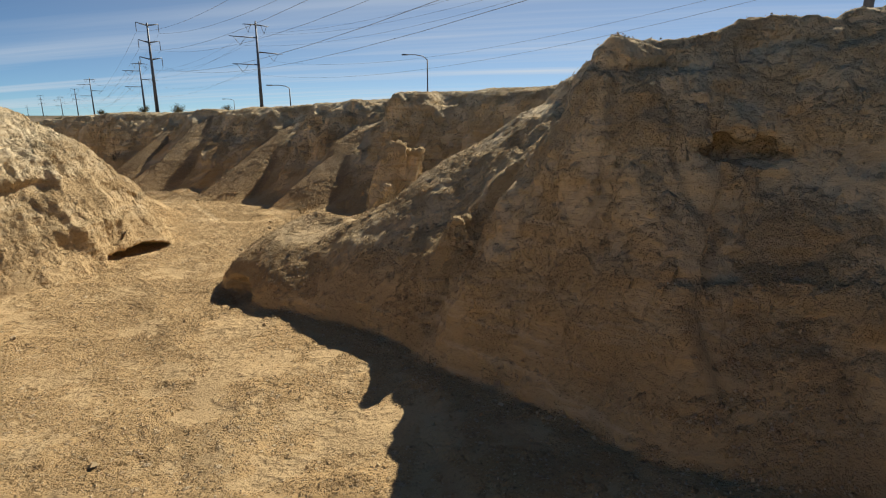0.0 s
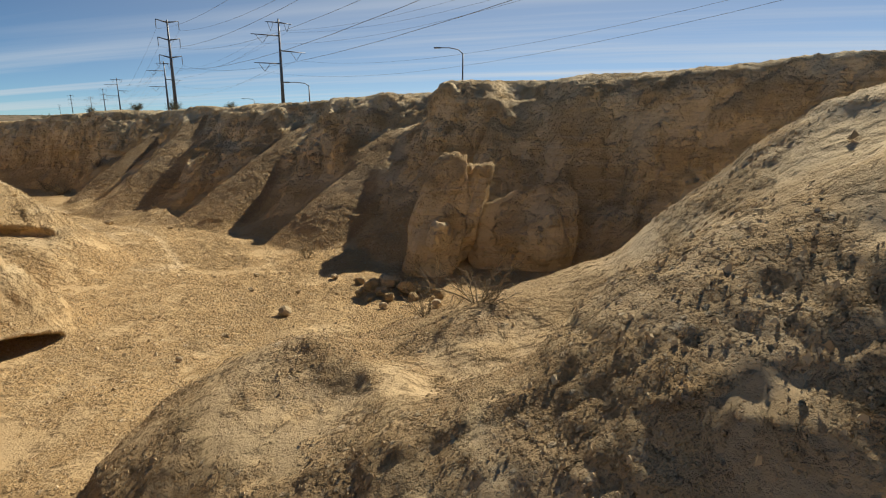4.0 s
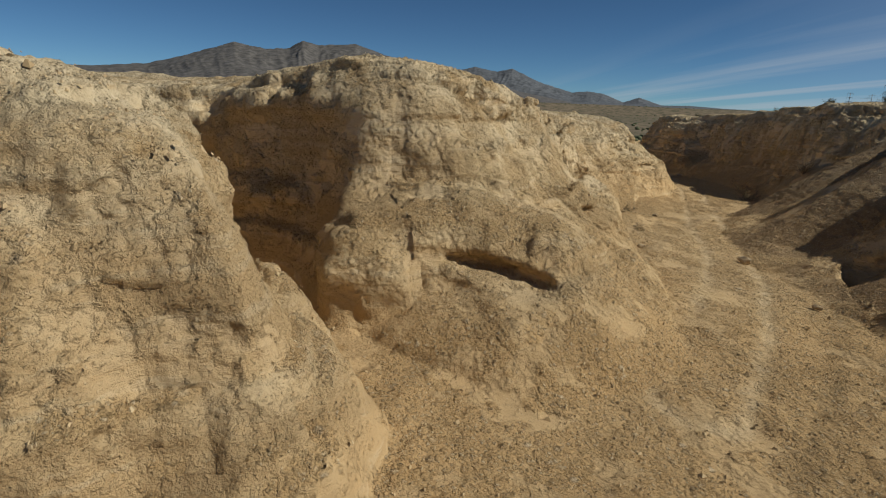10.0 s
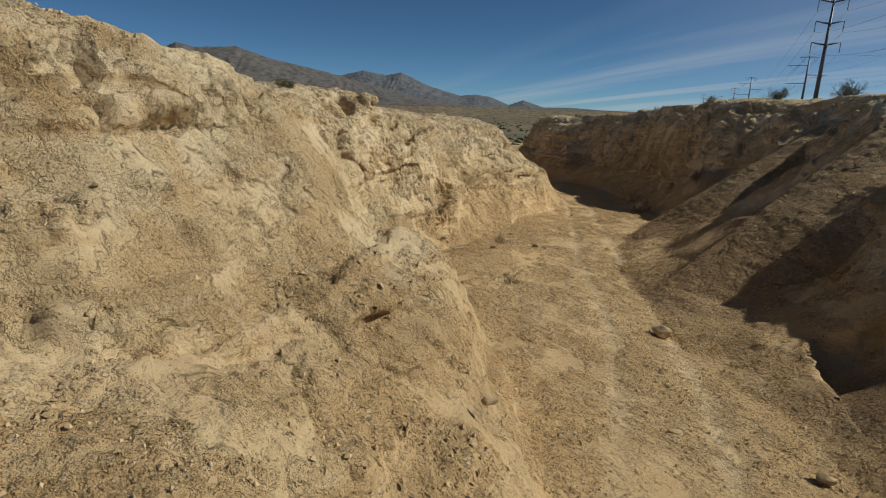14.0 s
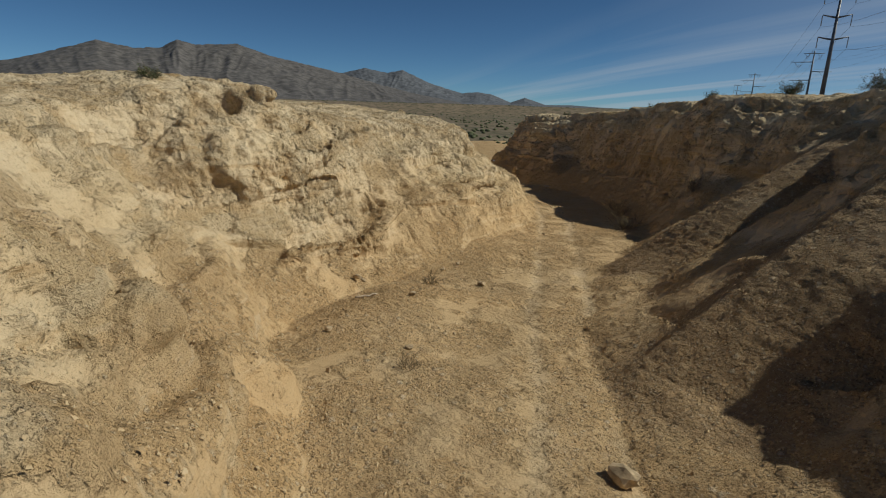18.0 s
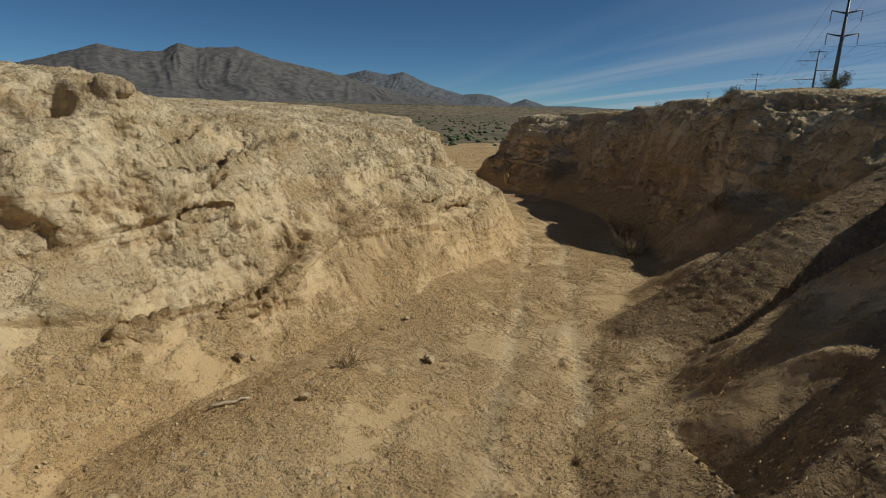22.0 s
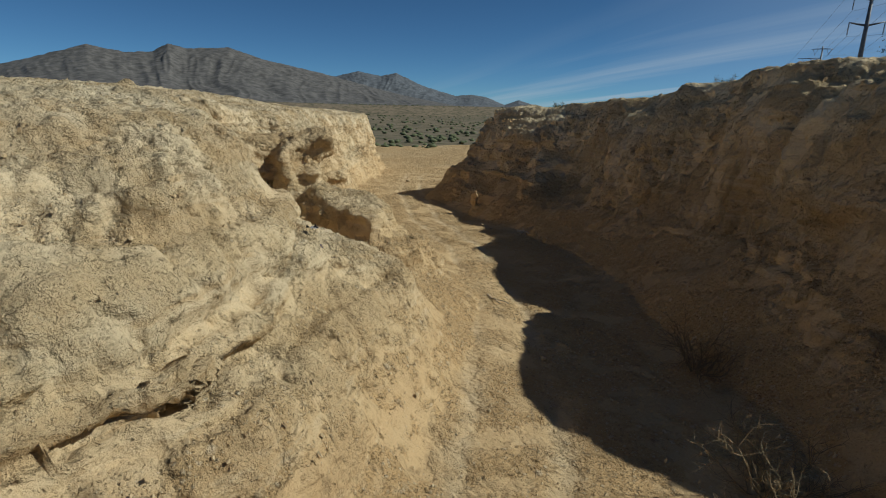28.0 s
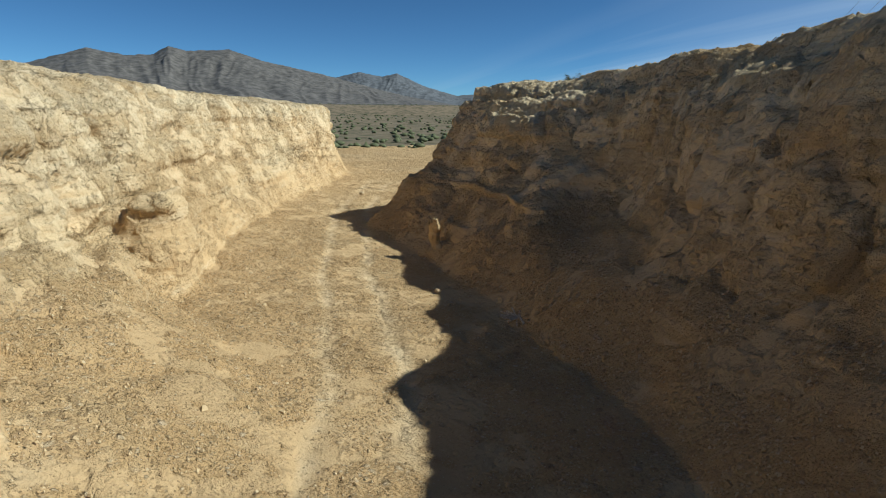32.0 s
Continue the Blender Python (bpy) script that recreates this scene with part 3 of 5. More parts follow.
HOLLOWS = [((-11.5, 18.95, 2.3), (0.6, 0.95, 0.17), -26, -9), ((-8.6, 14.55, 1.36), (0.8, 1.35, 0.17), -8, -4), ((-8.3, 12.75, 1.95), (0.36, 0.42, 0.7), 0, 0), ((-25.7, 25.85, 4.4), (0.4, 0.3, 0.5), 20, 0),
           ((3.5, 6.55, 4.55), (0.6, 0.35, 0.2), 0, 0), ((-4.3, 10.6, 1.45), (0.6, 0.5, 0.35), -40, 0),
           ((-23.2, 26.7, 1.5), (0.22, 0.2, 0.28), 0, 0), ((-28.45, 35.2, 1.72), (0.24, 1.2, 0.05), 33, 0), ((-24.65, 28.9, 1.68), (0.26, 0.45, 0.08), 30, 0), ((-25.3, 27.9, 2.62), (0.22, 0.6, 0.06), 25, 0), ((-28.8, 33.4, 2.53), (0.16, 0.7, 0.04), 33, 0), ((-27.85, 33.6, 2.0), (0.2, 0.45, 0.06), 25, 0), ((-27.15, 34.9, 1.0), (0.2, 0.6, 0.06), 25, 0), ((-13.7, 22.3, 2.65), (0.5, 0.6, 0.12), 35, 0),
           ((-32.2, 37.35, 1.6), (0.5, 0.09, 0.45), 25, 0), ((-28.75, 35.75, 1.72), (0.2, 0.3, 0.12), 25, 0), ((-30.5, 45.3, 2.4), (0.14, 0.7, 1.1), 10, 0), ((-25.6, 41.9, 2.6), (0.14, 0.7, 1.0), 20, 0)]
# stretches washed smooth: x, y, reach
CALM = [(-12.1, 19.0, 1.15), (-14.2, 17.8, 1.3), (-9.6, 15.6, 0.8), (-0.5, 12.2, 3.6), (2.5, 12.0, 3.2), (-2.5, 12.8, 2.6), (-11.2, 20.6, 1.6), (6.5, 12.5, 3.5)]


# broad swells (and sags) of the banks: centre, reach, amount
SWELLS_NEAR = [((0.6, 7.9, 3.6), 0.8, 0.18), ((0.25, 7.92, 3.75), 0.3, -0.2), ((-2.7, 11.7, 3.0), 0.8, -0.25), ((-8.5, 14.1, 2.6), 0.9, 0.3), ((-10, 13, 4.4), 1.2, -0.32), ((-12.1, 16.8, 2), 2.6, 0.34), ((-13, 23.3, 1.4), 2.6, 0.41), ((-13.3, 19.1, 3.9), 0.9, 0.45), ((-14.2, 22.4, 2.9), 0.8, 0.21), ((-14.3, 20, 4), 0.9, -0.35), ((-14.3, 17.4, 3.9), 0.9, 0.4), ((-14.4, 29.9, 1.2), 1.8, -0.3), ((-15.2, 21, 4.3), 0.8, -0.25), ((-15.4, 23.5, 2.7), 0.8, 0.39), ((-16.8, 23.3, 2.6), 0.8, -0.2), ((-17.5, 24.1, 2.7), 0.8, 0.33)]
SWELLS_FAR = [((-19, 26, 1), 2.6, 0.34), ((-21.5, 24.1, 2.7), 1.2, 0.35), ((-22.1, 28.4, 0.8), 1.8, 0.42), ((-24.1, 23.7, 3.4), 1.2, -0.55), ((-25, 25.9, 3), 0.8, 0.34), ((-25.2, 27.1, 2.1), 2.6, -1.02), ((-25.6, 27.1, 3.7), 0.8, -0.28), ((-26.2, 32.7, 1.3), 1.8, 0.28), ((-29.5, 33.9, 2.8), 0.8, -0.32), ((-30.6, 46, 3.5), 1.2, 0.55), ((-31.2, 37.5, 1.9), 1.8, 0.75), ((-36.3, 38.1, 1.7), 0.8, 0.24), ((-36.8, 36.6, 1.7), 1.2, -0.26), ((-37.6, 38.2, 2.9), 0.8, -0.2), ((-43.4, 39.8, 2.5), 2.6, -0.47), ((-44, 47.2, -0.8), 2.6, -0.24)]
SWELLS = SWELLS_NEAR + SWELLS_FAR


def ellipsoid(x, y, z, centre, radii, turn, tilt, power=2.0):
    c, s = math.cos(radians(turn)), math.sin(radians(turn))
    dx, dy, dz = x - centre[0], y - centre[1], z - centre[2]
    dz = dz - math.tan(radians(tilt)) * (-dx * s + dy * c)
    a, b = (dx * c + dy * s) / radii[0], (-dx * s + dy * c) / radii[1]
    r = (np.abs(a) ** power + np.abs(b) ** power + np.abs(dz / radii[2]) ** power) ** (1 / power)
    return (r - 1) * min(radii)


def smin(a, b, k):
    t = np.clip(0.5 + 0.5 * (b - a) / k, 0, 1)
    return b + (a - b) * t - k * t * (1 - t)


def block_mesh(x0, y0, size, h):
    """The surface of the ground in one square block, as vertices, quads and lattice keys, on cells of width h."""
    n = round(size / h)
    ix = np.arange(-1, n + 2)
    gx, gy = x0 + ix * h, y0 + ix * h
    xx, yy = np.meshgrid(gx, gy, indexing="ij")
    plan = relief(xx, yy)
    hh = plan[0]
    g0, g1 = np.gradient(hh, h)
    slope = np.sqrt(1 + np.minimum(g0 * g0 + g1 * g1, 16))
    near = [k for k in LUMPS if abs(k[0][0] - x0 - size / 2) < size / 2 + 3 and abs(k[0][1] - y0 - size / 2) < size / 2 + 3]
    worn = [k for k in HOLLOWS if abs(k[0][0] - x0 - size / 2) < size / 2 + 3 and abs(k[0][1] - y0 - size / 2) < size / 2 + 3]
    lo = math.floor((hh.min() - 0.6) / h)
    hi = math.ceil((max([hh.max()] + [k[0][2] + k[1][2] for k in near]) + 0.3) / h)
    gz = np.arange(lo, hi + 1) * h
    f = (gz[None, None, :] - hh[:, :, None]) / slope[:, :, None]
    for solid, group in ((True, near), (False, worn)):
        for centre, reach, amount in SWELLS if not solid else ():
            r = 2.2 * reach
            i0, i1 = np.searchsorted(gx, (centre[0] - r, centre[0] + r))
            j0, j1 = np.searchsorted(gy, (centre[1] - r, centre[1] + r))
            if i1 > i0 and j1 > j0:
                ex, ey, ez = (np.exp(-((g - c) / reach) ** 2) for g, c in zip((gx[i0:i1], gy[j0:j1], gz), centre))
                f[i0:i1, j0:j1] -= amount * ex[:, None, None] * ey[None, :, None] * ez[None, None, :]
        # an undercut that the clay could not bear has fallen in
        for k in range(f.shape[2] - 2, -1, -1) if not solid else ():
            f[:, :, k] = np.minimum(f[:, :, k], f[:, :, k + 1] + 0.3 * h)
        for centre, radii, turn, tilt in group:
            r = max(radii[:2]) + 0.5
            i0, i1 = np.searchsorted(gx, (centre[0] - r, centre[0] + r))
            j0, j1 = np.searchsorted(gy, (centre[1] - r, centre[1] + r))
            k0, k1 = np.searchsorted(gz, (centre[2] - radii[2] - 0.5, centre[2] + radii[2] + 0.5))
            if i1 <= i0 or j1 <= j0 or k1 <= k0:
                continue
            x3, y3, z3 = np.meshgrid(gx[i0:i1], gy[j0:j1], gz[k0:k1], indexing="ij")
            at = np.stack([x3.ravel(), y3.ravel(), z3.ravel()], 1)
            bend = 1.0 if solid else 0.25
            x3 = x3 + bend * (0.22 * vnoise(at / 0.7) + 0.08 * vnoise(at / 0.25)).reshape(x3.shape)
            y3 = y3 + bend * (0.22 * vnoise(at / 0.7 + 17) + 0.08 * vnoise(at / 0.25 + 5)).reshape(x3.shape)
            z3 = z3 + bend * (0.12 * vnoise(at / 0.8 + 29)).reshape(x3.shape)
            d = ellipsoid(x3, y3, z3, centre, radii, turn, tilt, 3.2 if solid else 2.0)
            old = f[i0:i1, j0:j1, k0:k1]
            f[i0:i1, j0:j1, k0:k1] = smin(old, d, 0.4) if solid else -smin(-old, d, 0.08)
    inside = f < 0
    count = np.zeros(tuple(v - 1 for v in f.shape), np.int8)
    for a in (0, 1):
        for b in (0, 1):
            for c in (0, 1):
                count += inside[a:f.shape[0] - 1 + a, b:f.shape[1] - 1 + b, c:f.shape[2] - 1 + c]
    active = (count > 0) & (count < 8)
    cells = np.argwhere(active)
    index = np.full(active.shape, -1, np.int64)
    index[active] = np.arange(len(cells))
    corner = {(a, b, c): f[cells[:, 0] + a, cells[:, 1] + b, cells[:, 2] + c] for a in (0, 1) for b in (0, 1) for c in (0, 1)}
    total, hits = np.zeros((len(cells), 3)), np.zeros(len(cells))
    for axis in range(3):
        for other in ((0, 0), (0, 1), (1, 0), (1, 1)):
            p = list(other)
            p.insert(axis, 0)
            q = list(other)
            q.insert(axis, 1)
            fa, fb = corner[tuple(p)], corner[tuple(q)]
            cut = (fa < 0) != (fb < 0)
            t = np.where(cut, fa / np.where(cut, fa - fb, 1), 0)
            at = np.tile(np.array(p, float), (len(cells), 1))
            at[:, axis] = t
            total += at * cut[:, None]
            hits += cut
    local = total / np.maximum(hits, 1)[:, None]
    verts = (cells + local + np.array([-1, -1, 0])) * h + np.array([x0, y0, lo * h])
    quads = []
    for axis in range(3):
        a = [slice(None)] * 3
        b = [slice(None)] * 3
        a[axis], b[axis] = slice(None, -1), slice(1, None)
        flip = inside[tuple(a)] != inside[tuple(b)]
        e = np.argwhere(flip)
        lim = np.array(active.shape)
        o1, o2 = [k for k in range(3) if k != axis]
        keep = (e[:, o1] >= 1) & (e[:, o2] >= 1) & (e[:, o1] < lim[o1]) & (e[:, o2] < lim[o2])
        keep &= (e[:, 0] >= 1) & (e[:, 1] >= 1) & (e[:, 0] <= n) & (e[:, 1] <= n)
        e = e[keep]
        up = inside[tuple(a)][tuple(e.T)]
        ring = []
        for d1, d2 in ((-1, -1), (0, -1), (0, 0), (-1, 0)):
            c = e.copy()
            c[:, o1] += d1
            c[:, o2] += d2
            ring.append(index[tuple(c.T)])
        q = np.stack(ring, 1)
        if axis == 1:
            up = ~up
        q = np.where(up[:, None], q, q[:, ::-1])
        quads.append(q)
    quads = np.concatenate(quads)
    quads = quads[(quads >= 0).all(1)]
    keys = cells + np.array([round(x0 / h) - 1, round(y0 / h) - 1, lo])
    i, j = cells[:, 0], cells[:, 1]
    carried = np.stack([(g[i, j] + g[i + 1, j] + g[i, j + 1] + g[i + 1, j + 1]) / 4 for g in plan[1:5]] + [plan[5][i, j], plan[6][i, j]], 1)
    return verts, quads, keys, carried


def vertex_normals(verts, quads):
    a, b, c, d = (verts[quads[:, k]] for k in range(4))
    fn = np.cross(c - a, d - b)
    out = np.zeros_like(verts)
    for k in range(4):
        for axis in range(3):
            out[:, axis] += np.bincount(quads[:, k], fn[:, axis], len(verts))
    return out / np.maximum(np.linalg.norm(out, axis=1), 1e-9)[:, None]


def crease(p):
    """Noise with sharp ridges: 1 on the lines where plain noise is nought."""
    return 1 - 2 * np.abs(vnoise(p))


def crumbliness(p):
    """Where the ground is broken into crumbs (1) and where it is washed smooth (0)."""
    return sstep(fbm(p / 1.15 + 40, 4, 0.7), -0.08, 0.16)


JITTER = SEED.rand(32, 32, 32, 3).astype(np.float32)


def nearest_seed(p):
    """The distance from each point to the nearest of a jittered lattice of seeds."""
    p = p.astype(np.float32)
    cell = np.floor(p).astype(np.int32)
    rest = p - cell
    best = np.full(len(p), 9, np.float32)
    for i, j, k in itertools.product((-1, 0, 1), repeat=3):
        jit = JITTER[(cell[:, 0] + i) & 31, (cell[:, 1] + j) & 31, (cell[:, 2] + k) & 31]
        d = jit + np.array((i, j, k), np.float32) - rest
        best = np.minimum(best, (d * d).sum(1))
    return np.sqrt(best)


def weather(verts, normals, share, arc):
    """How far each point of the ground stands out from the smooth shape: runnels, beds, flutes, knobs and crumbs."""
    steep = 1 - np.clip(normals[:, 2], 0, 1)
    calm = np.zeros(len(verts))
    for x, y, reach in CALM:
        calm = np.maximum(calm, np.exp(-(((verts[:, 0] - x) ** 2 + (verts[:, 1] - y) ** 2) / reach ** 2) ** 2))
    for fan in FANS:
        over = verts[:, 2] - fan_at(verts[:, 0], verts[:, 1], fan)[0]
        calm = np.maximum(calm, sstep(over, 0.7, 0.3))
    shaded = sstep(verts[:, 0] * 0.62 + verts[:, 1] * 0.8, 13.2, 15.0) * (verts[:, 1] > 16.5)
    calm = np.maximum(calm, shaded * (1 - sstep(share, 0.35, 0.55)) * sstep(normals[:, 2], 0.55, 0.7))
    bank = sstep(share, 0.02, 0.3) * (1 - (0.7 + 0.25 * shaded) * sstep(share, 0.93, 0.995)) * (1 - 0.85 * calm)
    p = verts
    crown = sstep(share, 0.45, 0.8)
    spur = (verts[:, 0] > -6) & (verts[:, 1] < 15.8)
    sunny = (1 - shaded) * np.where(spur, 0.1, 1.0)
    bold = 1 + 0.3 * sunny * sstep(-verts[:, 0], 11, 15) * (1 - sstep(-verts[:, 0], 31, 34))
    d = 0.07 * bank * fbm(p / 1.3, 2) + 0.05 * sstep(share, 0.02, 0.2) * (np.abs(vnoise(p / 0.27 + 77)) - 0.3) * (1 - 0.8 * calm) * sstep(vnoise(p / 0.9 + 4), -0.3, 0.3)
    lumps = np.abs(vnoise(p / 0.62 + 3)) + 0.55 * np.abs(vnoise(p / 0.33 + 8)) + 0.3 * np.abs(vnoise(p / 0.17 + 2))
    d += (0.012 + 0.08 * bold * bank * (0.45 + 0.55 * sunny)) * (lumps - 0.45)
    # knobs with sharp creases between them, standing out most near the top
    some = np.flatnonzero((share > 0.06) & (np.abs(verts[:, 1] - 30) < 36))
    q = p[some] * np.array([1, 1, 0.7]) + 0.10 * np.stack([vnoise(p[some] / 0.3), vnoise(p[some] / 0.3 + 9), 0 * some], 1)
    knob = 0.5 - nearest_seed(q / 0.46)
    knob += 0.5 * (0.5 - nearest_seed(q / 0.2 + 5))
    knob = knob + 0.3 * (0.5 - nearest_seed(q / 0.11 + 11))
    d[some] += (0.09 + 0.19 * crown[some] * (0.35 + 0.65 * sunny[some])) * bank[some] * (0.4 + 0.6 * sstep(vnoise(p[some] / 1.6 + 13), -0.4, 0.3)) * knob
    # runnels down the slope, from wide to narrow
    wob = 0.5 * vnoise(p / 1.1 + 60)
    for width, depth in ((1.9, 0.15), (0.8, 0.07), (0.35, 0.03)):
        line = crease(np.stack([(arc + wob) / width, share * 1.2, np.full(len(p), width * 9)], 1))
        d -= depth * bold * bank * sstep(steep, 0.06, 0.3) * sstep(line, 0.55, 1.0)
    # beds of harder clay stand out as ledges
    height = p[:, 2] * 2.2 + 0.35 * vnoise(p / 2.5) + 0.10 * vnoise(p / 0.6)
    beds = vnoise(np.stack([p[:, 0] * 0.2, p[:, 1] * 0.2, height], 1))
    d += 0.15 * bold * sstep(steep, 0.10, 0.40) * bank * np.sign(beds) * np.abs(beds) ** 0.4 * (0.10 + 0.90 * sunny)
    slot = np.exp(-(beds / 0.09) ** 2) * sstep(vnoise(p / 1.4 + 90), 0.05, 0.3)
    d -= 0.13 * bold * sstep(steep, 0.12, 0.4) * bank * slot * (0.2 + 0.8 * sunny)
    flutes = crease(np.stack([p[:, 0] * 1.7, p[:, 1] * 1.7, p[:, 2] * 0.25], 1))
    d -= (0.07 + 0.16 * shaded) * sstep(steep, 0.2, 0.55) * bank * sstep(flutes, 0.6, 1.0)
    d[some] += 0.05 * (0.5 - nearest_seed(p[some] / 0.15 + 3)) * sstep(share[some], 0.1, 0.4) * (1 - 0.7 * calm[some])
    crumbs = np.abs(vnoise(p / 0.20)) * 0.6 + np.abs(vnoise(p / 0.105 + 9)) * 0.4
    d += (0.015 + 0.06 * crumbliness(p) * (1 - 0.6 * calm)) * crumbs
    # no pit or knob goes far beyond the rest
    return np.where(d < 0, 0.15 * np.tanh(d / 0.15), 0.24 * np.tanh(d / 0.24))


CORRIDOR = np.array([(2.5, 1), (-1.5, 8), (-3, 15), (-8, 18.5), (-12, 23), (-17, 28), (-24, 33.5), (-32, 40.5), (-40, 44.5), (-50, 48)], float)
LEVELS = {0.06: [], 0.12: [], 0.24: [], 0.6: []}
BLOCK = 6.0
for bi in range(-17, 9):
    for bj in range(-4, 22):
        bx, by = bi * BLOCK, bj * BLOCK
        cx, cy = np.array([bx + 3.0]), np.array([by + 3.0])
        dist = to_polyline(cx, cy, CORRIDOR, False)[0][0]
        step = 0.06 if dist < 7.2 else 0.12 if dist < 14 else 0.24 if dist < 30 else 0.6
        LEVELS[step].append((bx, by))
STEPS = list(LEVELS)
OWNER = {b: k for k, blocks in enumerate(LEVELS.values()) for b in blocks}

ground_verts, ground_quads, ground_sunk, ground_plan = [], [], [], []
offset = 0
for step, blocks in LEVELS.items():
    vs, qs, ks, cs, off = [], [], [], [], 0
    level = STEPS.index(step)
    around = {(bx + i * BLOCK, by + j * BLOCK) for bx, by in blocks for i in (-1, 0, 1) for j in (-1, 0, 1)}
    under = sorted(b for b in around if OWNER.get(b, 9) < level)
    for bx, by in blocks + under:
        v, q, k, c = block_mesh(bx, by, BLOCK, step)
        vs.append(v), qs.append(q + off), ks.append(k), cs.append(c)
        off += len(v)
    v, q, k, c = np.concatenate(vs), np.concatenate(qs), np.concatenate(ks), np.concatenate(cs)
    code = ((k[:, 0] + 20000) * 40000 + (k[:, 1] + 20000)) * 4000 + (k[:, 2] + 1000)
    _, first, inverse = np.unique(code, return_index=True, return_inverse=True)
    v, q, c = v[first], inverse.ravel()[q], c[first]
    used = np.unique(q)
    remap = np.full(len(v), -1)
    remap[used] = np.arange(len(used))
    v, c = v[used], c[used]
    sunk = np.zeros(len(v))
    for bx, by in under:
        inner = np.minimum.reduce([v[:, 0] - bx, bx + BLOCK - v[:, 0], v[:, 1] - by, by + BLOCK - v[:, 1]])
        sunk = np.where(inner >= 0, 1.0, sunk)
    for bx, by in blocks:
        inner = np.minimum.reduce([v[:, 0] - bx, bx + BLOCK - v[:, 0], v[:, 1] - by, by + BLOCK - v[:, 1]])
        sunk = np.where(inner >= -1.01 * step, 0.0, sunk)
    ground_verts.append(v), ground_quads.append(remap[q] + offset), ground_sunk.append(sunk * (0.06 + 0.5 * step)), ground_plan.append(c)
    offset += len(used)
ground_verts, ground_quads, ground_sunk = np.concatenate(ground_verts), np.concatenate(ground_quads), np.concatenate(ground_sunk)
g_share, g_foot, g_edge, g_track, g_side, g_arc = np.concatenate(ground_plan).T
g_base = np.interp(-0.77 * ground_verts[:, 0] + 0.64 * ground_verts[:, 1], [a for a, _ in FALL], [b for _, b in FALL])
g_share = np.maximum(g_share, np.clip(0.95 * (ground_verts[:, 2] - g_base - 0.2) / (field_at(ground_verts[:, 0], ground_verts[:, 1])[0] - g_base), 0, 0.6))
g_normals = vertex_normals(ground_verts, ground_quads)
ground_verts = ground_verts + g_normals * (weather(ground_verts, g_normals, g_share, g_arc) - ground_sunk)[:, None]
g_normals = vertex_normals(ground_verts, ground_quads)


# the open desert out to the horizon, sunk under the near blocks
rings = np.concatenate([[0, 30], np.geomspace(45, 4800, 46)])
spokes = np.linspace(0, 2 * math.pi, 145)[:-1]
far_x, far_y = -24 + rings[:, None] * np.cos(spokes), 54 + rings[:, None] * np.sin(spokes)
far_h = relief(far_x, far_y)[0] + 0.8 * vnoise(np.stack([far_x.ravel() / 70, far_y.ravel() / 70, 0 * far_x.ravel()], 1)).reshape(far_x.shape) * sstep(rings, 120, 400)[:, None]
covered = np.minimum.reduce([far_x + 102, 54 - far_x, far_y + 24, 132 - far_y])
far_h = far_h - np.where(covered > 3, 14.0, 0.15)
far_v = np.stack([far_x.ravel(), far_y.ravel(), far_h.ravel()], 1)
ri, si = np.meshgrid(np.arange(len(rings) - 1), np.arange(144), indexing="ij")
ri, si = ri.ravel(), si.ravel()
far_q = np.stack([ri * 144 + si, (ri + 1) * 144 + si, (ri + 1) * 144 + (si + 1) % 144, ri * 144 + (si + 1) % 144], 1)
ground_quads = np.concatenate([ground_quads, far_q + len(ground_verts)])
ground_verts = np.concatenate([ground_verts, far_v])
g_normals = np.concatenate([g_normals, vertex_normals(far_v, far_q)])
_, f_share, f_foot, f_edge, f_track, f_side, _ = relief(far_v[:, 0], far_v[:, 1])
g_share, g_foot, g_edge = np.concatenate([g_share, 0 * f_share]), np.concatenate([g_foot, 0 * f_foot - 1]), np.concatenate([g_edge, f_edge])
g_track, g_side = np.concatenate([g_track, 0 * f_track]), np.concatenate([g_side, f_side])
g_floor = (1 - sstep(g_share, 0.25, 0.45)) * sstep(fbm(ground_verts / 0.9 + 20, 4, 0.7), -0.32, -0.04)
g_crumb = np.maximum(crumbliness(ground_verts), 0.85 * g_floor) * sstep(g_normals[:, 2], 0.45, 0.7)
g_scree_shade = np.maximum.reduce([sstep(ground_verts[:, 2] - fan_at(ground_verts[:, 0], ground_verts[:, 1], fan)[0], 0.35, 0.12) for fan in FANS]) * (g_foot > 0)
# the spur's nose is darkened like gravel, standing in for grazing shade
g_spur = (ground_verts[:, 0] > -6) & (ground_verts[:, 1] < 15.8) & (g_foot > 0)
g_scree_shade = np.maximum(g_scree_shade, (0.05 + 0.55 * sstep(-ground_verts[:, 0], -0.8, 1.2)) * g_spur * sstep(g_normals[:, 2], 0.2, 0.6) * (0.35 + 0.65 * crumbliness(ground_verts)))


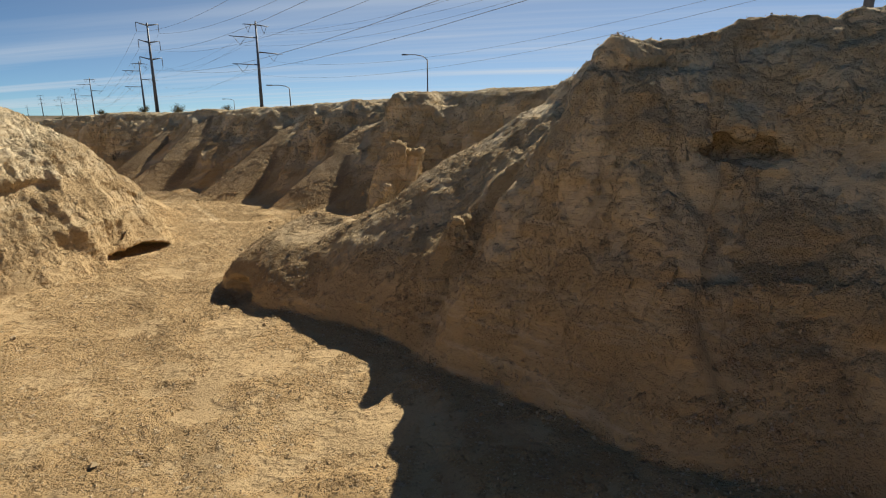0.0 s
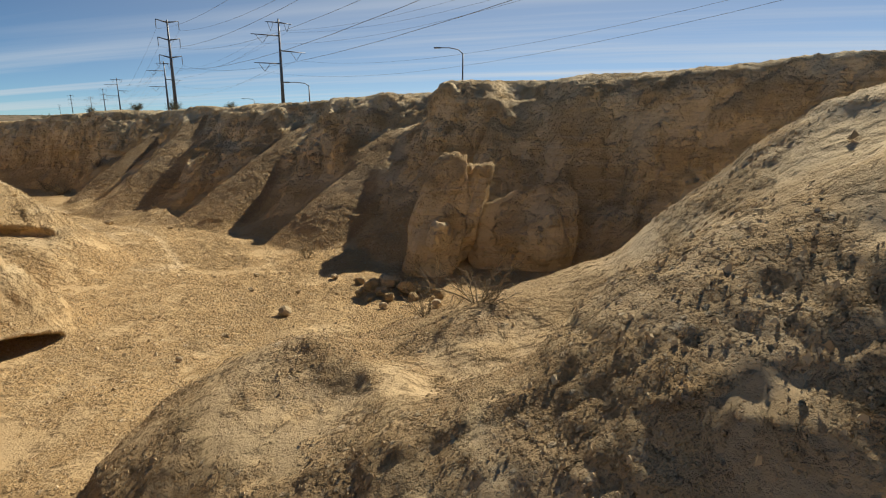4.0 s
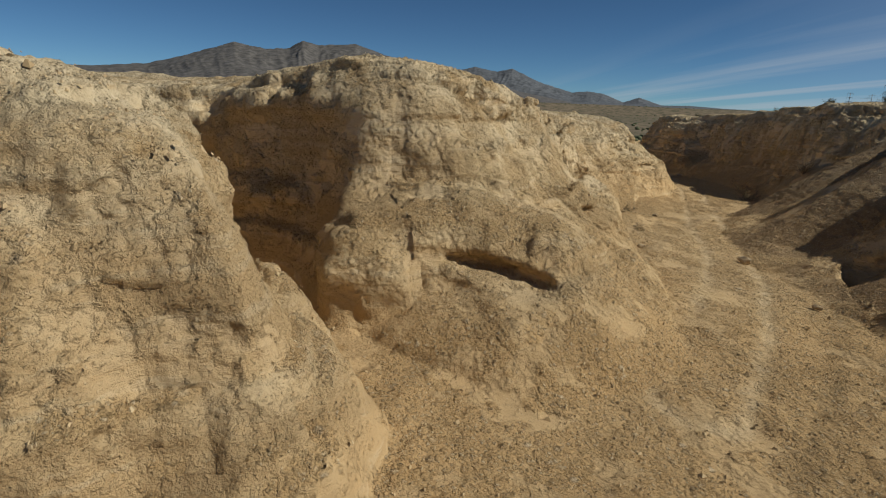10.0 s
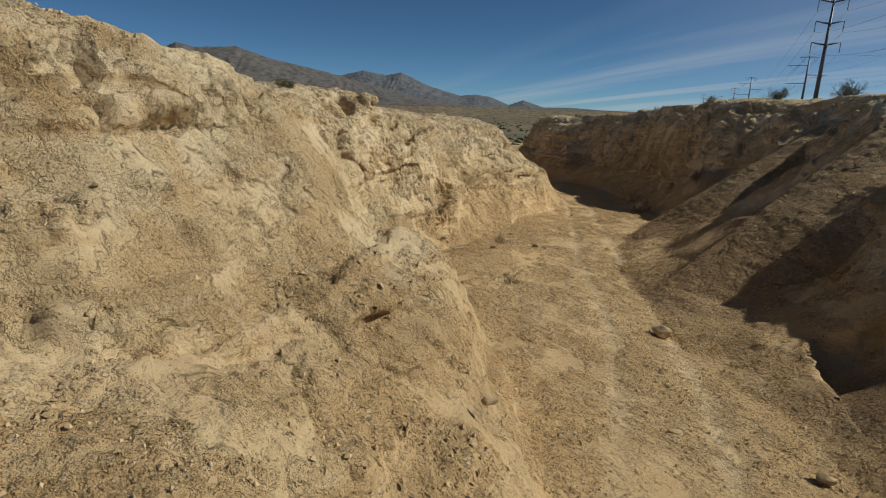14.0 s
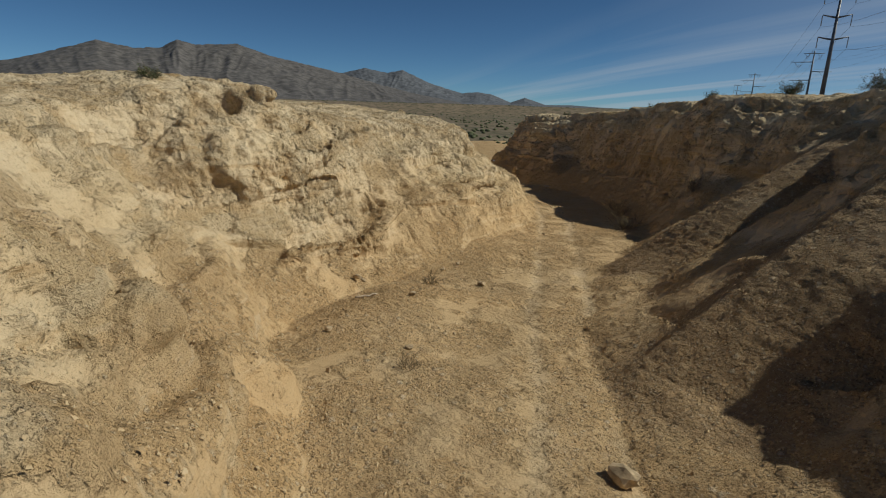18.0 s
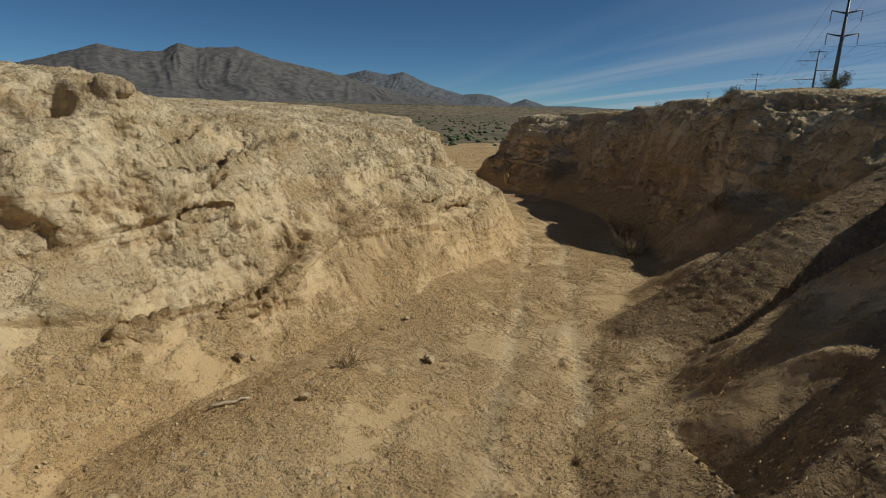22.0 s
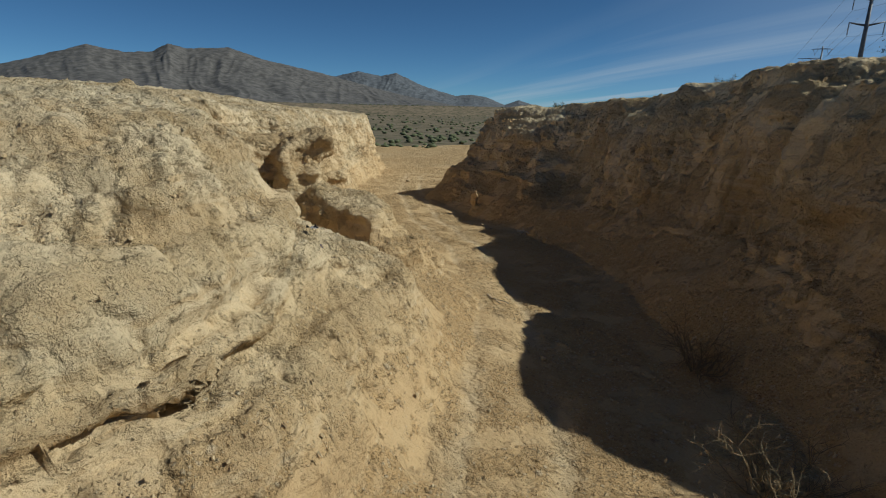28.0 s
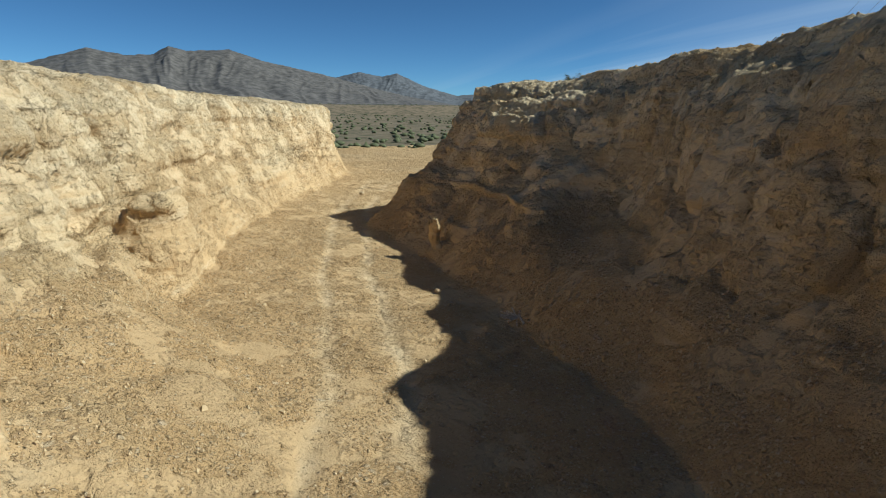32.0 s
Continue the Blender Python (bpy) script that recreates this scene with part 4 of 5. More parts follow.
def fill_mesh(name, verts, quads, normals=None, **attrs):
    me = bpy.data.meshes.new(name)
    me.vertices.add(len(verts))
    me.vertices.foreach_set("co", np.ascontiguousarray(verts, np.float32).ravel())
    size = quads.shape[1]
    me.loops.add(quads.size)
    me.loops.foreach_set("vertex_index", np.ascontiguousarray(quads, np.int32).ravel())
    me.polygons.add(len(quads))
    me.polygons.foreach_set("loop_start", np.arange(len(quads), dtype=np.int32) * size)
    me.update(calc_edges=True)
    me.polygons.foreach_set("use_smooth", np.ones(len(quads), bool))
    for key, values in attrs.items():
        a = me.attributes.new(key, "FLOAT", "POINT")
        a.data.foreach_set("value", np.ascontiguousarray(values, np.float32))
    if normals is not None:
        me.normals_split_custom_set_from_vertices(normals.tolist())
    return me


def ground_piece(name, mask, label, category):
    q = ground_quads[mask]
    used = np.unique(q)
    remap = np.full(len(ground_verts), -1)
    remap[used] = np.arange(len(used))
    me = fill_mesh(name, ground_verts[used], remap[q], g_normals[used], lift=g_share[used], track=g_track[used], crumb=g_crumb[used], scree=g_scree_shade[used])
    me.materials.append(CLAY)
    if name == "ground":
        me.materials.append(SCRUB)
        mid = ground_verts[q].mean(1)
        out = np.minimum.reduce([mid[:, 0] + 101, 53 - mid[:, 0], mid[:, 1] + 23, 131 - mid[:, 1]]) < 0
        me.polygons.foreach_set("material_index", out.astype(np.int32))
    return tagged(new(name, me), label, category, kind="structure")


q_foot, q_edge, q_side = g_foot[ground_quads].mean(1), g_edge[ground_quads].mean(1), g_side[ground_quads[:, 0]]
q_mid = ground_verts[ground_quads].mean(1)
on_bank = (q_foot > 0) & (q_edge > -1.2)
left = q_side < LEFT_COUNT
ridge = on_bank & ~left & (q_mid[:, 1] - 0.2 * q_mid[:, 0] < 15.2) & (q_mid[:, 0] > -8)
mound_a = on_bank & left & (q_mid[:, 1] < 16.6) & (q_mid[:, 0] > -14) & (q_mid[:, 1] > 9)
mound_b = on_bank & left & ~mound_a & (q_mid[:, 0] > -17.5) & (q_mid[:, 1] > 9)
pieces = [("earth_ridge", ridge, "crumbling tan clay ridge with a shaded undercut face", "ridge"), ("earth_mound", mound_a, "sunlit pale clay mound undercut at its foot", "mound"),
          ("earth_mound", mound_b, "rounded clay mound with a slot-like hollow and pale crust", "mound"), ("earth_bank_left", on_bank & left & ~mound_a & ~mound_b, "sunlit eroded clay bank with ledges and gullies", "bank"),
          ("earth_bank_right", on_bank & ~left & ~ridge, "shaded steep clay bank with scree at its foot", "bank")]
rest = np.ones(len(ground_quads), bool)
for name, mask, label, category in pieces:
    ground_piece(name, mask, label, category)
    rest &= ~mask
ground_piece("ground", rest, "dusty tan desert ground with pebbles and wheel tracks", "ground")


# ---- things: helpers ----
GRID_STEP = 0.25


def ground_height(x, y):
    """The height of the finished ground under a point."""
    return float(SURFACE.find_nearest_z(x, y))


class Surface:
    """The highest finished ground over each cell of a lattice."""

    def __init__(self):
        self.cells = {}
        key = np.floor(ground_verts[:, :2] / GRID_STEP).astype(int)
        order = np.argsort(ground_verts[:, 2])
        for (i, j), z in zip(key[order].tolist(), ground_verts[order, 2].tolist()):
            self.cells[i, j] = z

    def find_nearest_z(self, x, y):
        i, j = math.floor(x / GRID_STEP), math.floor(y / GRID_STEP)
        near = [self.cells[i + a, j + b] for a in (-1, 0, 1) for b in (-1, 0, 1) if (i + a, j + b) in self.cells]
        if not near:
            return float(relief(np.array([x]), np.array([y]))[0][0])
        near.sort()
        return near[len(near) // 3]


SURFACE = Surface()


def part(name, data, mat, parent, label=""):
    """One mesh object under a thing or under a part."""
    if isinstance(data, bmesh.types.BMesh):
        me = bpy.data.meshes.new(name)
        data.to_mesh(me)
        data.free()
    else:
        me = data
    if not me.materials:
        me.materials.append(mat)
    ob = new(name, me)
    ob.parent = parent
    return tagged(ob, label)


def thing(name, at, label, category, group="", turn=0.0):
    ob = new(name)
    ob.empty_display_size = 0.2
    ob.matrix_basis = pose(*at, 0, 0, turn)
    return tagged(ob, label, category, group)


def tube(bm, points, radii, sides=6, cap=True):
    """A tapered tube along a line of points."""
    rings = []
    pts = [Vector(q) for q in points]
    for i, q in enumerate(pts):
        d = (pts[min(i + 1, len(pts) - 1)] - pts[max(i - 1, 0)]).normalized()
        a = d.orthogonal().normalized()
        b = d.cross(a)
        r = radii[i] if isinstance(radii, (list, tuple)) else radii
        rings.append([bm.verts.new(q + (a * math.cos(k * 2 * math.pi / sides) + b * math.sin(k * 2 * math.pi / sides)) * r) for k in range(sides)])
    for r0, r1 in zip(rings, rings[1:]):
        for k in range(sides):
            f = bm.faces.new((r0[k], r0[(k + 1) % sides], r1[(k + 1) % sides], r1[k]))
            f.smooth = True
    if cap and sides > 2:
        bm.faces.new(rings[0][::-1])
        bm.faces.new(rings[-1])


def box(bm, size, at=(0, 0, 0), bevel=0.0):
    made = bmesh.ops.create_cube(bm, size=1.0, matrix=Matrix.Translation(at) @ Matrix.Diagonal((*size, 1)))
    if bevel:
        edges = {e for v in made["verts"] for e in v.link_edges}
        bmesh.ops.bevel(bm, geom=list(edges), offset=bevel, segments=2, affect="EDGES")


# ---- power line ----
def lattice_free_pole(at, height, arms, label, turn, davit):
    """A tapered steel pole with its arms and hanging insulators. arms: height, reach to one side, reach to the other."""
    pole = thing("power_pole", at, label, "power pole", "poles of the power line", turn)
    bm = bmesh.new()
    tube(bm, [(0, 0, -1.0), (0, 0, height * 0.5), (0, 0, height)], [height * 0.021, height * 0.015, height * 0.008], 12)
    part("shaft", bm, STEEL, pole)
    for z, l_reach, r_reach in arms:
        for reach in (-l_reach, r_reach):
            if not reach:
                continue
            rise = 0.55 if davit else -0.12
            bm = bmesh.new()
            tube(bm, [(0, 0, z), (reach * 0.5, 0, z + rise * 0.45), (reach, 0, z + rise)], [0.19, 0.15, 0.09], 6)
            arm = part("arm", bm, STEEL, pole)
            bm = bmesh.new()
            if davit:
                tube(bm, [(reach, 0, z + rise - 0.1 - k * 0.11) for k in range(19)], [0.05 + 0.07 * (k % 2) for k in range(19)], 6)
            else:
                mid, wide = reach * 0.62, reach * 0.22
                legs = [(mid - wide * (1 - k / 8), 0, z - 0.15 - 2.2 * k / 8) for k in range(9)] + [(mid + wide * (k + 1) / 8, 0, z - 2.35 + 2.2 * (k + 1) / 8) for k in range(8)]
                tube(bm, legs, [0.05 + 0.04 * (k % 2) for k in range(17)], 5)
            part("insulator", bm, GLASSY, arm, "grey string of insulators")
    return pole


STEP = Vector((-97, 114, 0))
LINE_TURN = math.degrees(math.atan2(114, -97)) - 90
T_ARMS = [(26.8, 3.9, 3.9), (23.2, 8.2, 0), (19.2, 0, 7.8), (15.6, 7.8, 0)]
D_ARMS = [(23.0, 2.6, 2.6), (18.9, 2.5, 2.5), (14.8, 2.6, 2.6)]
T_POLES = [Vector((41.7, 57.4, 4.4)), Vector((-55.3, 171.4, 4.2)), Vector((-152, 286, 3.5)), Vector((-249, 400, 3.0)), Vector((-506, 745, 2.0))]
D_POLES = [Vector((39, -12, 4.5)), Vector((-75, 147.2, 4.2)), Vector((-303, 465, 3.0)), Vector((-425, 595, 2.5)), Vector((-830, 1120, 2.0))]
for at in T_POLES:
    lattice_free_pole(at, 27.8, T_ARMS, "grey tapered steel power pole with staggered horizontal arms", LINE_TURN, False)
for at in D_POLES:
    lattice_free_pole(at, 23.6, D_ARMS, "grey tapered steel power pole with paired upswept arms", LINE_TURN, True)


def cable(p0, p1, sag, radius):
    pts = []
    for k in range(17):
        f = k / 16
        q = Vector(p0).lerp(Vector(p1), f)
        q.z -= sag * 4 * f * (1 - f)
        pts.append(q)
    bm = bmesh.new()
    tube(bm, pts, radius, 4, False)
    me = bpy.data.meshes.new("power_cable")
    bm.to_mesh(me)
    bm.free()
    me.materials.append(WIRE)
    return tagged(new("power_cable", me), "thin grey sagging power cable between steel poles", "cable", "cables of the power line")


ACROSS = Vector((math.cos(radians(LINE_TURN)), math.sin(radians(LINE_TURN)), 0))
for poles, arms, davit in ((T_POLES, T_ARMS, False), (D_POLES, D_ARMS, True)):
    for a, b in zip(poles[:4], poles[1:4]):
        for z, l_reach, r_reach in arms:
            for reach in (-l_reach, r_reach):
                if reach:
                    top = not davit and z == 26.6
                    out = reach if davit or top else reach * 0.62
                    drop = 0.0 if top else (1.7 if davit else 2.4)
                    cable(a + ACROSS * out + Vector((0, 0, z - drop)), b + ACROSS * out + Vector((0, 0, z - drop)), (b - a).length * (0.022 if top else 0.030), 0.010 if top else 0.02)


def street_lamp(at, height, turn):
    lamp = thing("street_lamp", at, "tall grey street lamp with a single curved arm", "street lamp", "street lamps", turn)
    bm = bmesh.new()
    tube(bm, [(0, 0, 0), (0, 0, height * 0.93)], [0.11, 0.07], 8)
    part("post", bm, STEEL, lamp)
    bm = bmesh.new()
    tube(bm, [(0, 0, height * 0.93), (-0.5, 0, height * 0.98), (-1.4, 0, height), (-2.3, 0, height)], [0.06, 0.05, 0.045, 0.04], 6)
    part("arm", bm, STEEL, lamp)
    bm = bmesh.new()
    box(bm, (0.75, 0.3, 0.14), (-2.6, 0, height), 0.05)
    part("lamp_head", bm, STEEL, lamp)
    return lamp


street_lamp((-1.8, 66.0, 3.6), 8.2, 0)
street_lamp((-19.8, 73.0, 3.2), 5.6, 0)
street_lamp((-52, 140, 3.4), 5.6, 0)

# ---- mountains ----
MAIN_SKY = [(126, 0.2), (119, 0.9), (112, 1.8), (108.5, 1.6), (104, 1.7), (99.4, 2.15), (96.4, 3.0), (92, 4.45), (89.1, 4.0), (87.0, 4.2), (85.8, 4.95), (84.3, 4.6), (80.7, 4.9), (77.7, 4.0), (73.6, 3.2), (71.3, 2.7), (68, 1.9), (64, 1.0), (59, 0.2)]
FAR_SKY = [(80, 0.4), (76, 1.8), (73, 2.7), (71, 2.7), (68.8, 3.25), (66.5, 2.85), (65.0, 3.2), (62.3, 2.0), (60.5, 1.5), (59.0, 1.1), (57.5, 1.25), (56.0, 1.1), (54, 0.35), (52.6, 0.85), (50.5, 0.2), (48, 0.25), (45, 0.1), (41, 0.02)]


def mountain(name, skyline, crest, depth, label, rock):
    az = np.linspace(skyline[-1][0], skyline[0][0], 640)
    el = np.interp(az, [a for a, _ in skyline[::-1]], [b for _, b in skyline[::-1]])
    rr = np.linspace(-1, 0.5, 100)
    ang, t = np.meshgrid(np.radians(az), rr, indexing="ij")
    r = crest + t * depth
    x, y = -20 - r * np.sin(ang), 30 + r * np.cos(ang)
    q = np.stack([x.ravel() / 420, y.ravel() / 420, np.zeros(x.size)], 1)
    ridges = (1 - np.abs(vnoise(q)) * 2 + 0.5 * (1 - np.abs(vnoise(q * 2.3 + 4)) * 2) + 0.3 * (1 - np.abs(vnoise(q * 5.1 + 8)) * 2) + 0.2 * vnoise(q * 11)).reshape(x.shape)
    rise = np.where(t < 0, np.clip(1 + t, 0, 1) ** 1.7, np.clip(1 - t * 1.6, 0, 1))
    peak = np.tan(np.radians(el))[:, None] * crest
    gully = np.stack([ang.ravel() * crest / 210 + 0.35 * vnoise(q), t.ravel() * 1.1, np.full(x.size, 2.0)], 1)
    folds = (crease(gully) + 0.6 * crease(gully * np.array([2.6, 1.6, 1.0]) + 3) + 0.35 * crease(gully * np.array([6.1, 3.1, 1.0]) + 5)).reshape(x.shape)
    z = peak * rise + folds * np.minimum(peak, 160) * 0.06 * np.clip(-t * 5, 0, 1) * np.clip((1 + t) * 3, 0, 1) + 0.4 * ridges * np.minimum(peak, 130) * 0.20 * np.clip(-t * 4, 0, 1) * rise ** 0.5
    z += 4.0 * (np.abs(vnoise(q * 9)) + 0.6 * np.abs(vnoise(q * 19))).reshape(x.shape) * np.clip(peak / 120, 0, 1) * np.clip(1 + t, 0, 1) + 3 - 12 * (t <= -0.99)
    n0, n1 = x.shape
    i, j = (v.ravel() for v in np.meshgrid(np.arange(n0 - 1), np.arange(n1 - 1), indexing="ij"))
    quads = np.stack([i * n1 + j, i * n1 + j + 1, (i + 1) * n1 + j + 1, (i + 1) * n1 + j], 1)
    verts = np.stack([x.ravel(), y.ravel(), z.ravel()], 1)
    me = fill_mesh(name, verts, quads)
    me.materials.append(rock)
    return tagged(new(name, me), label, "mountain", kind="structure")


mountain("mountain_range", MAIN_SKY, 3300, 1500, "bare grey-brown desert mountain range on the horizon", ROCKY)
mountain("mountain_range", FAR_SKY, 4300, 1200, "distant jagged desert mountain range with blue haze in its colour", HAZED_ROCK)


# ---- boulders, slabs and stones ----
def stone_mesh(name, size, seed, square=2.0, rough=0.12, detail=3):
    """A stone: a rounded block with broken faces, resting on z = 0."""
    bm = bmesh.new()
    bmesh.ops.create_icosphere(bm, subdivisions=detail, radius=1.0)
    v = np.array([q.co for q in bm.verts])
    norm = (np.abs(v) ** square).sum(1) ** (1 / square)
    v = v / norm[:, None]
    rs = np.random.RandomState(seed)
    for _ in range(7):
        n = rs.normal(size=3)
        n /= np.linalg.norm(n)
        cut = rs.uniform(0.62, 0.95)
        over = np.maximum(v @ n - cut, 0)
        v -= over[:, None] * n * 0.85
    v *= 1 + rough * fbm(v * 1.6 + seed * 3.7, 3)[:, None]
    v *= np.array(size) / 2
    v[:, 2] -= v[:, 2].min()
    for q, co in zip(bm.verts, v):
        q.co = co
    for f in bm.faces:
        f.smooth = True
    me = bpy.data.meshes.new(name)
    bm.to_mesh(me)
    bm.free()
    return me


def clay_attributes(me, lift, crumb):
    for key, value in (("lift", lift), ("track", 0.0), ("crumb", crumb)):
        a = me.attributes.new(key, "FLOAT", "POINT")
        a.data.foreach_set("value", np.full(len(me.vertices), value, np.float32))
    me.materials.append(CLAY)
    return me


SLABS = [((-2.6, 20.0, 0.8), (1.4, 1.1, 3.1), (-12, 20, 8), "huge leaning slab of fallen tan clay"), ((-1.9, 20.2, 0.9), (0.9, 1.1, 3.2), (-10, 20, 14), "leaning slab of fallen tan clay with a cracked edge"),
         ((-0.2, 20.4, 0.8), (2.4, 1.4, 2.7), (-14, 10, -6), "rounded block of fallen tan clay against the bank"), ((-2.0, 19.3, 1.95), (0.6, 0.45, 0.65), (0, 12, 30), "pale upright clay boulder between fallen slabs")]
for k, (at, size, tip, label) in enumerate(SLABS):
    me = clay_attributes(stone_mesh("fallen_slab", size, 20 + k, 4.5, 0.15, 5), 0.4, 0.15)
    ob = tagged(new("fallen_slab", me), label, "boulder", "fallen slabs at the bank")
    ob.matrix_basis = pose(*at, *tip)

PILE = [(-3.0, 18.7, 0.55), (-3.4, 18.5, 0.42), (-2.6, 18.3, 0.5), (-3.1, 18.1, 0.35), (-2.2, 18.5, 0.45), (-3.7, 18.9, 0.3), (-2.9, 17.8, 0.28), (-2.4, 17.9, 0.3), (-1.9, 18.1, 0.34), (-3.6, 18.2, 0.22), (-2.0, 17.7, 0.2), (-3.3, 17.8, 0.18)]
for k, (x, y, d) in enumerate(PILE):
    me = clay_attributes(stone_mesh("boulder", (d * 0.8, d * 0.7, d * 0.62), 40 + k, 3.6, 0.24, 3), 0.4, 0.3)
    ob = tagged(new("boulder", me), "broken tan clay boulder in a rubble pile", "boulder", "boulders of the rubble pile")
    ob.matrix_basis = pose(x, y, ground_height(x, y) - d * 0.12, 0, 0, 37 * k)

STONES = [(-15.52, 28.12, 0.34), (-13.06, 25.27, 0.16), (-4.79, 17.06, 0.30), (-6.13, 18.81, 0.14), (-6.46, 20.0, 0.14), (-4.95, 18.43, 0.13), (-4.44, 19.63, 0.20), (-5.7, 14.9, 0.11), (-2.93, 17.3, 0.2), (-1.92, 17.4, 0.24),
          (-22.19, 30.7, 0.17), (-23.24, 28.14, 0.16), (-21.25, 28.4, 0.15), (-20.14, 26.35, 0.14), (-22.33, 30.7, 0.15), (-23.06, 27.93, 0.2), (-24.04, 30.66, 0.12), (-24.28, 31.26, 0.13), (-11.8, 25.9, 0.17), (-13.08, 22.7, 0.13),
          (-7.34, 8.65, 0.12), (-41.2, 46.4, 0.16), (-56.5, 50.7, 0.3), (-40.3, 46.2, 0.13), (-30.2, 40.2, 0.12), (-26.9, 36.4, 0.1), (-19.1, 27.3, 0.12)]
for k, (x, y, d) in enumerate(STONES):
    me = stone_mesh("stone", (d, d * 0.75, d * 0.62), 70 + k, 3.4, 0.22, 2)
    me.polygons.foreach_set("use_smooth", np.zeros(len(me.polygons), bool))
    me.materials.append(STONE)
    ob = tagged(new("stone", me), "loose angular tan stone lying on the dusty wash floor", "stone", "loose stones on the wash floor")
    ob.matrix_basis = pose(x, y, ground_height(x, y) - d * 0.08, 0, 0, 51 * k)

# ---- crumbs and pebbles ----
def scatter_crumbs(name, count, small, large, label, seed, slope_limit, spare):
    rs = np.random.RandomState(seed)
    near = to_polyline(ground_verts[:, 0], ground_verts[:, 1], CORRIDOR, False)[0]
    wish = (g_crumb ** 2 + spare) * np.exp(-(near / 6.5) ** 2)
    wish = np.where((near < 14) & (g_normals[:, 2] > slope_limit) & (g_track < 0.42), wish, 0)
    total = np.cumsum(wish)
    pick = np.searchsorted(total, rs.rand(count) * total[-1])
    at = ground_verts[pick] + rs.uniform(-0.06, 0.06, (count, 3)) * np.array([1, 1, 0])
    size = small * (large / small) ** (rs.rand(count) ** 2.0)
    shape = np.array([(-1, -0.8, -0.4), (1, -0.8, -0.4), (1, 0.8, -0.4), (-1, 0.8, -0.4), (-0.45, 0, 0.9), (0.5, 0.1, 0.75)], float)
    tris = np.array([(0, 1, 5), (0, 5, 4), (2, 3, 4), (2, 4, 5), (1, 2, 5), (3, 0, 4)])
    turn = rs.uniform(0, 2 * math.pi, count)
    v = (shape[None] + rs.uniform(-0.3, 0.3, (count, 6, 3))) * size[:, None, None] * np.stack([rs.uniform(0.6, 1.1, count), rs.uniform(0.6, 1, count), rs.uniform(0.6, 1.1, count)], 1)[:, None]
    x3 = v[..., 0] * np.cos(turn)[:, None] - v[..., 1] * np.sin(turn)[:, None]
    y3 = v[..., 0] * np.sin(turn)[:, None] + v[..., 1] * np.cos(turn)[:, None]
    up = g_normals[pick]
    z3 = v[..., 2]
    # lean the clods to lie on the slope
    tilt_z = z3 - (x3 * up[:, 0:1] + y3 * up[:, 1:2]) / np.maximum(up[:, 2:3], 0.35)
    v = np.stack([x3, y3, tilt_z], -1) + at[:, None] + up[:, None] * (size * 0.2)[:, None, None]
    faces = (tris[None] + np.arange(count)[:, None, None] * 6).reshape(-1, 3)
    me = fill_mesh(name, v.reshape(-1, 3), faces)
    me.polygons.foreach_set("use_smooth", np.zeros(len(faces), bool))
    me.materials.append(CRUMB)
    return tagged(new(name, me), label, "pebbles", kind="stuff")


def crumb_material():
    m, n, l, b = material("clay_crumbs")
    rnd = n.new("ShaderNodeNewGeometry").outputs["Random Per Island"]
    c = blend(n, l, ramp(n, l, rnd, 0.0, 0.6), (0.40, 0.285, 0.155), (0.58, 0.435, 0.25))
    c = blend(n, l, ramp(n, l, rnd, 0.75, 1.0), c, (0.60, 0.47, 0.29))
    l.new(c, b.inputs["Base Color"])
    b.inputs["Roughness"].default_value = 0.95
    b.inputs["Specular IOR Level"].default_value = 0.1
    return m


CRUMB = crumb_material()
scatter_crumbs("clay_crumbs", 150000, 0.007, 0.020, "scattered crumbs of dry tan clay", 5, 0.62, 0.03)
scatter_crumbs("pebbles", 1800, 0.018, 0.045, "larger loose pebbles and clods on the ground", 6, 0.7, 0.3)


# ---- plants ----
def twig_run(bm, rs, start, way, length, radius, depth):
    pts, at, d = [Vector(start)], Vector(start), Vector(way).normalized()
    n = 4 if depth else 3
    for _ in range(n):
        d = (d + Vector(rs.normal(0, 0.22, 3)) + Vector((0, 0, 0.06))).normalized()
        at = at + d * length / n
        pts.append(at.copy())
    tube(bm, pts, [radius * (1 - 0.7 * k / n) for k in range(n + 1)], 3, False)
    tips = [(pts[-1], d)]
    if depth:
        for k in range(1, n + 1):
            for _ in range(rs.randint(1, 3)):
                side = (d + Vector(rs.normal(0, 0.75, 3))).normalized()
                tips += twig_run(bm, rs, pts[k], side, length * rs.uniform(0.35, 0.6), radius * 0.55, depth - 1)
    return tips


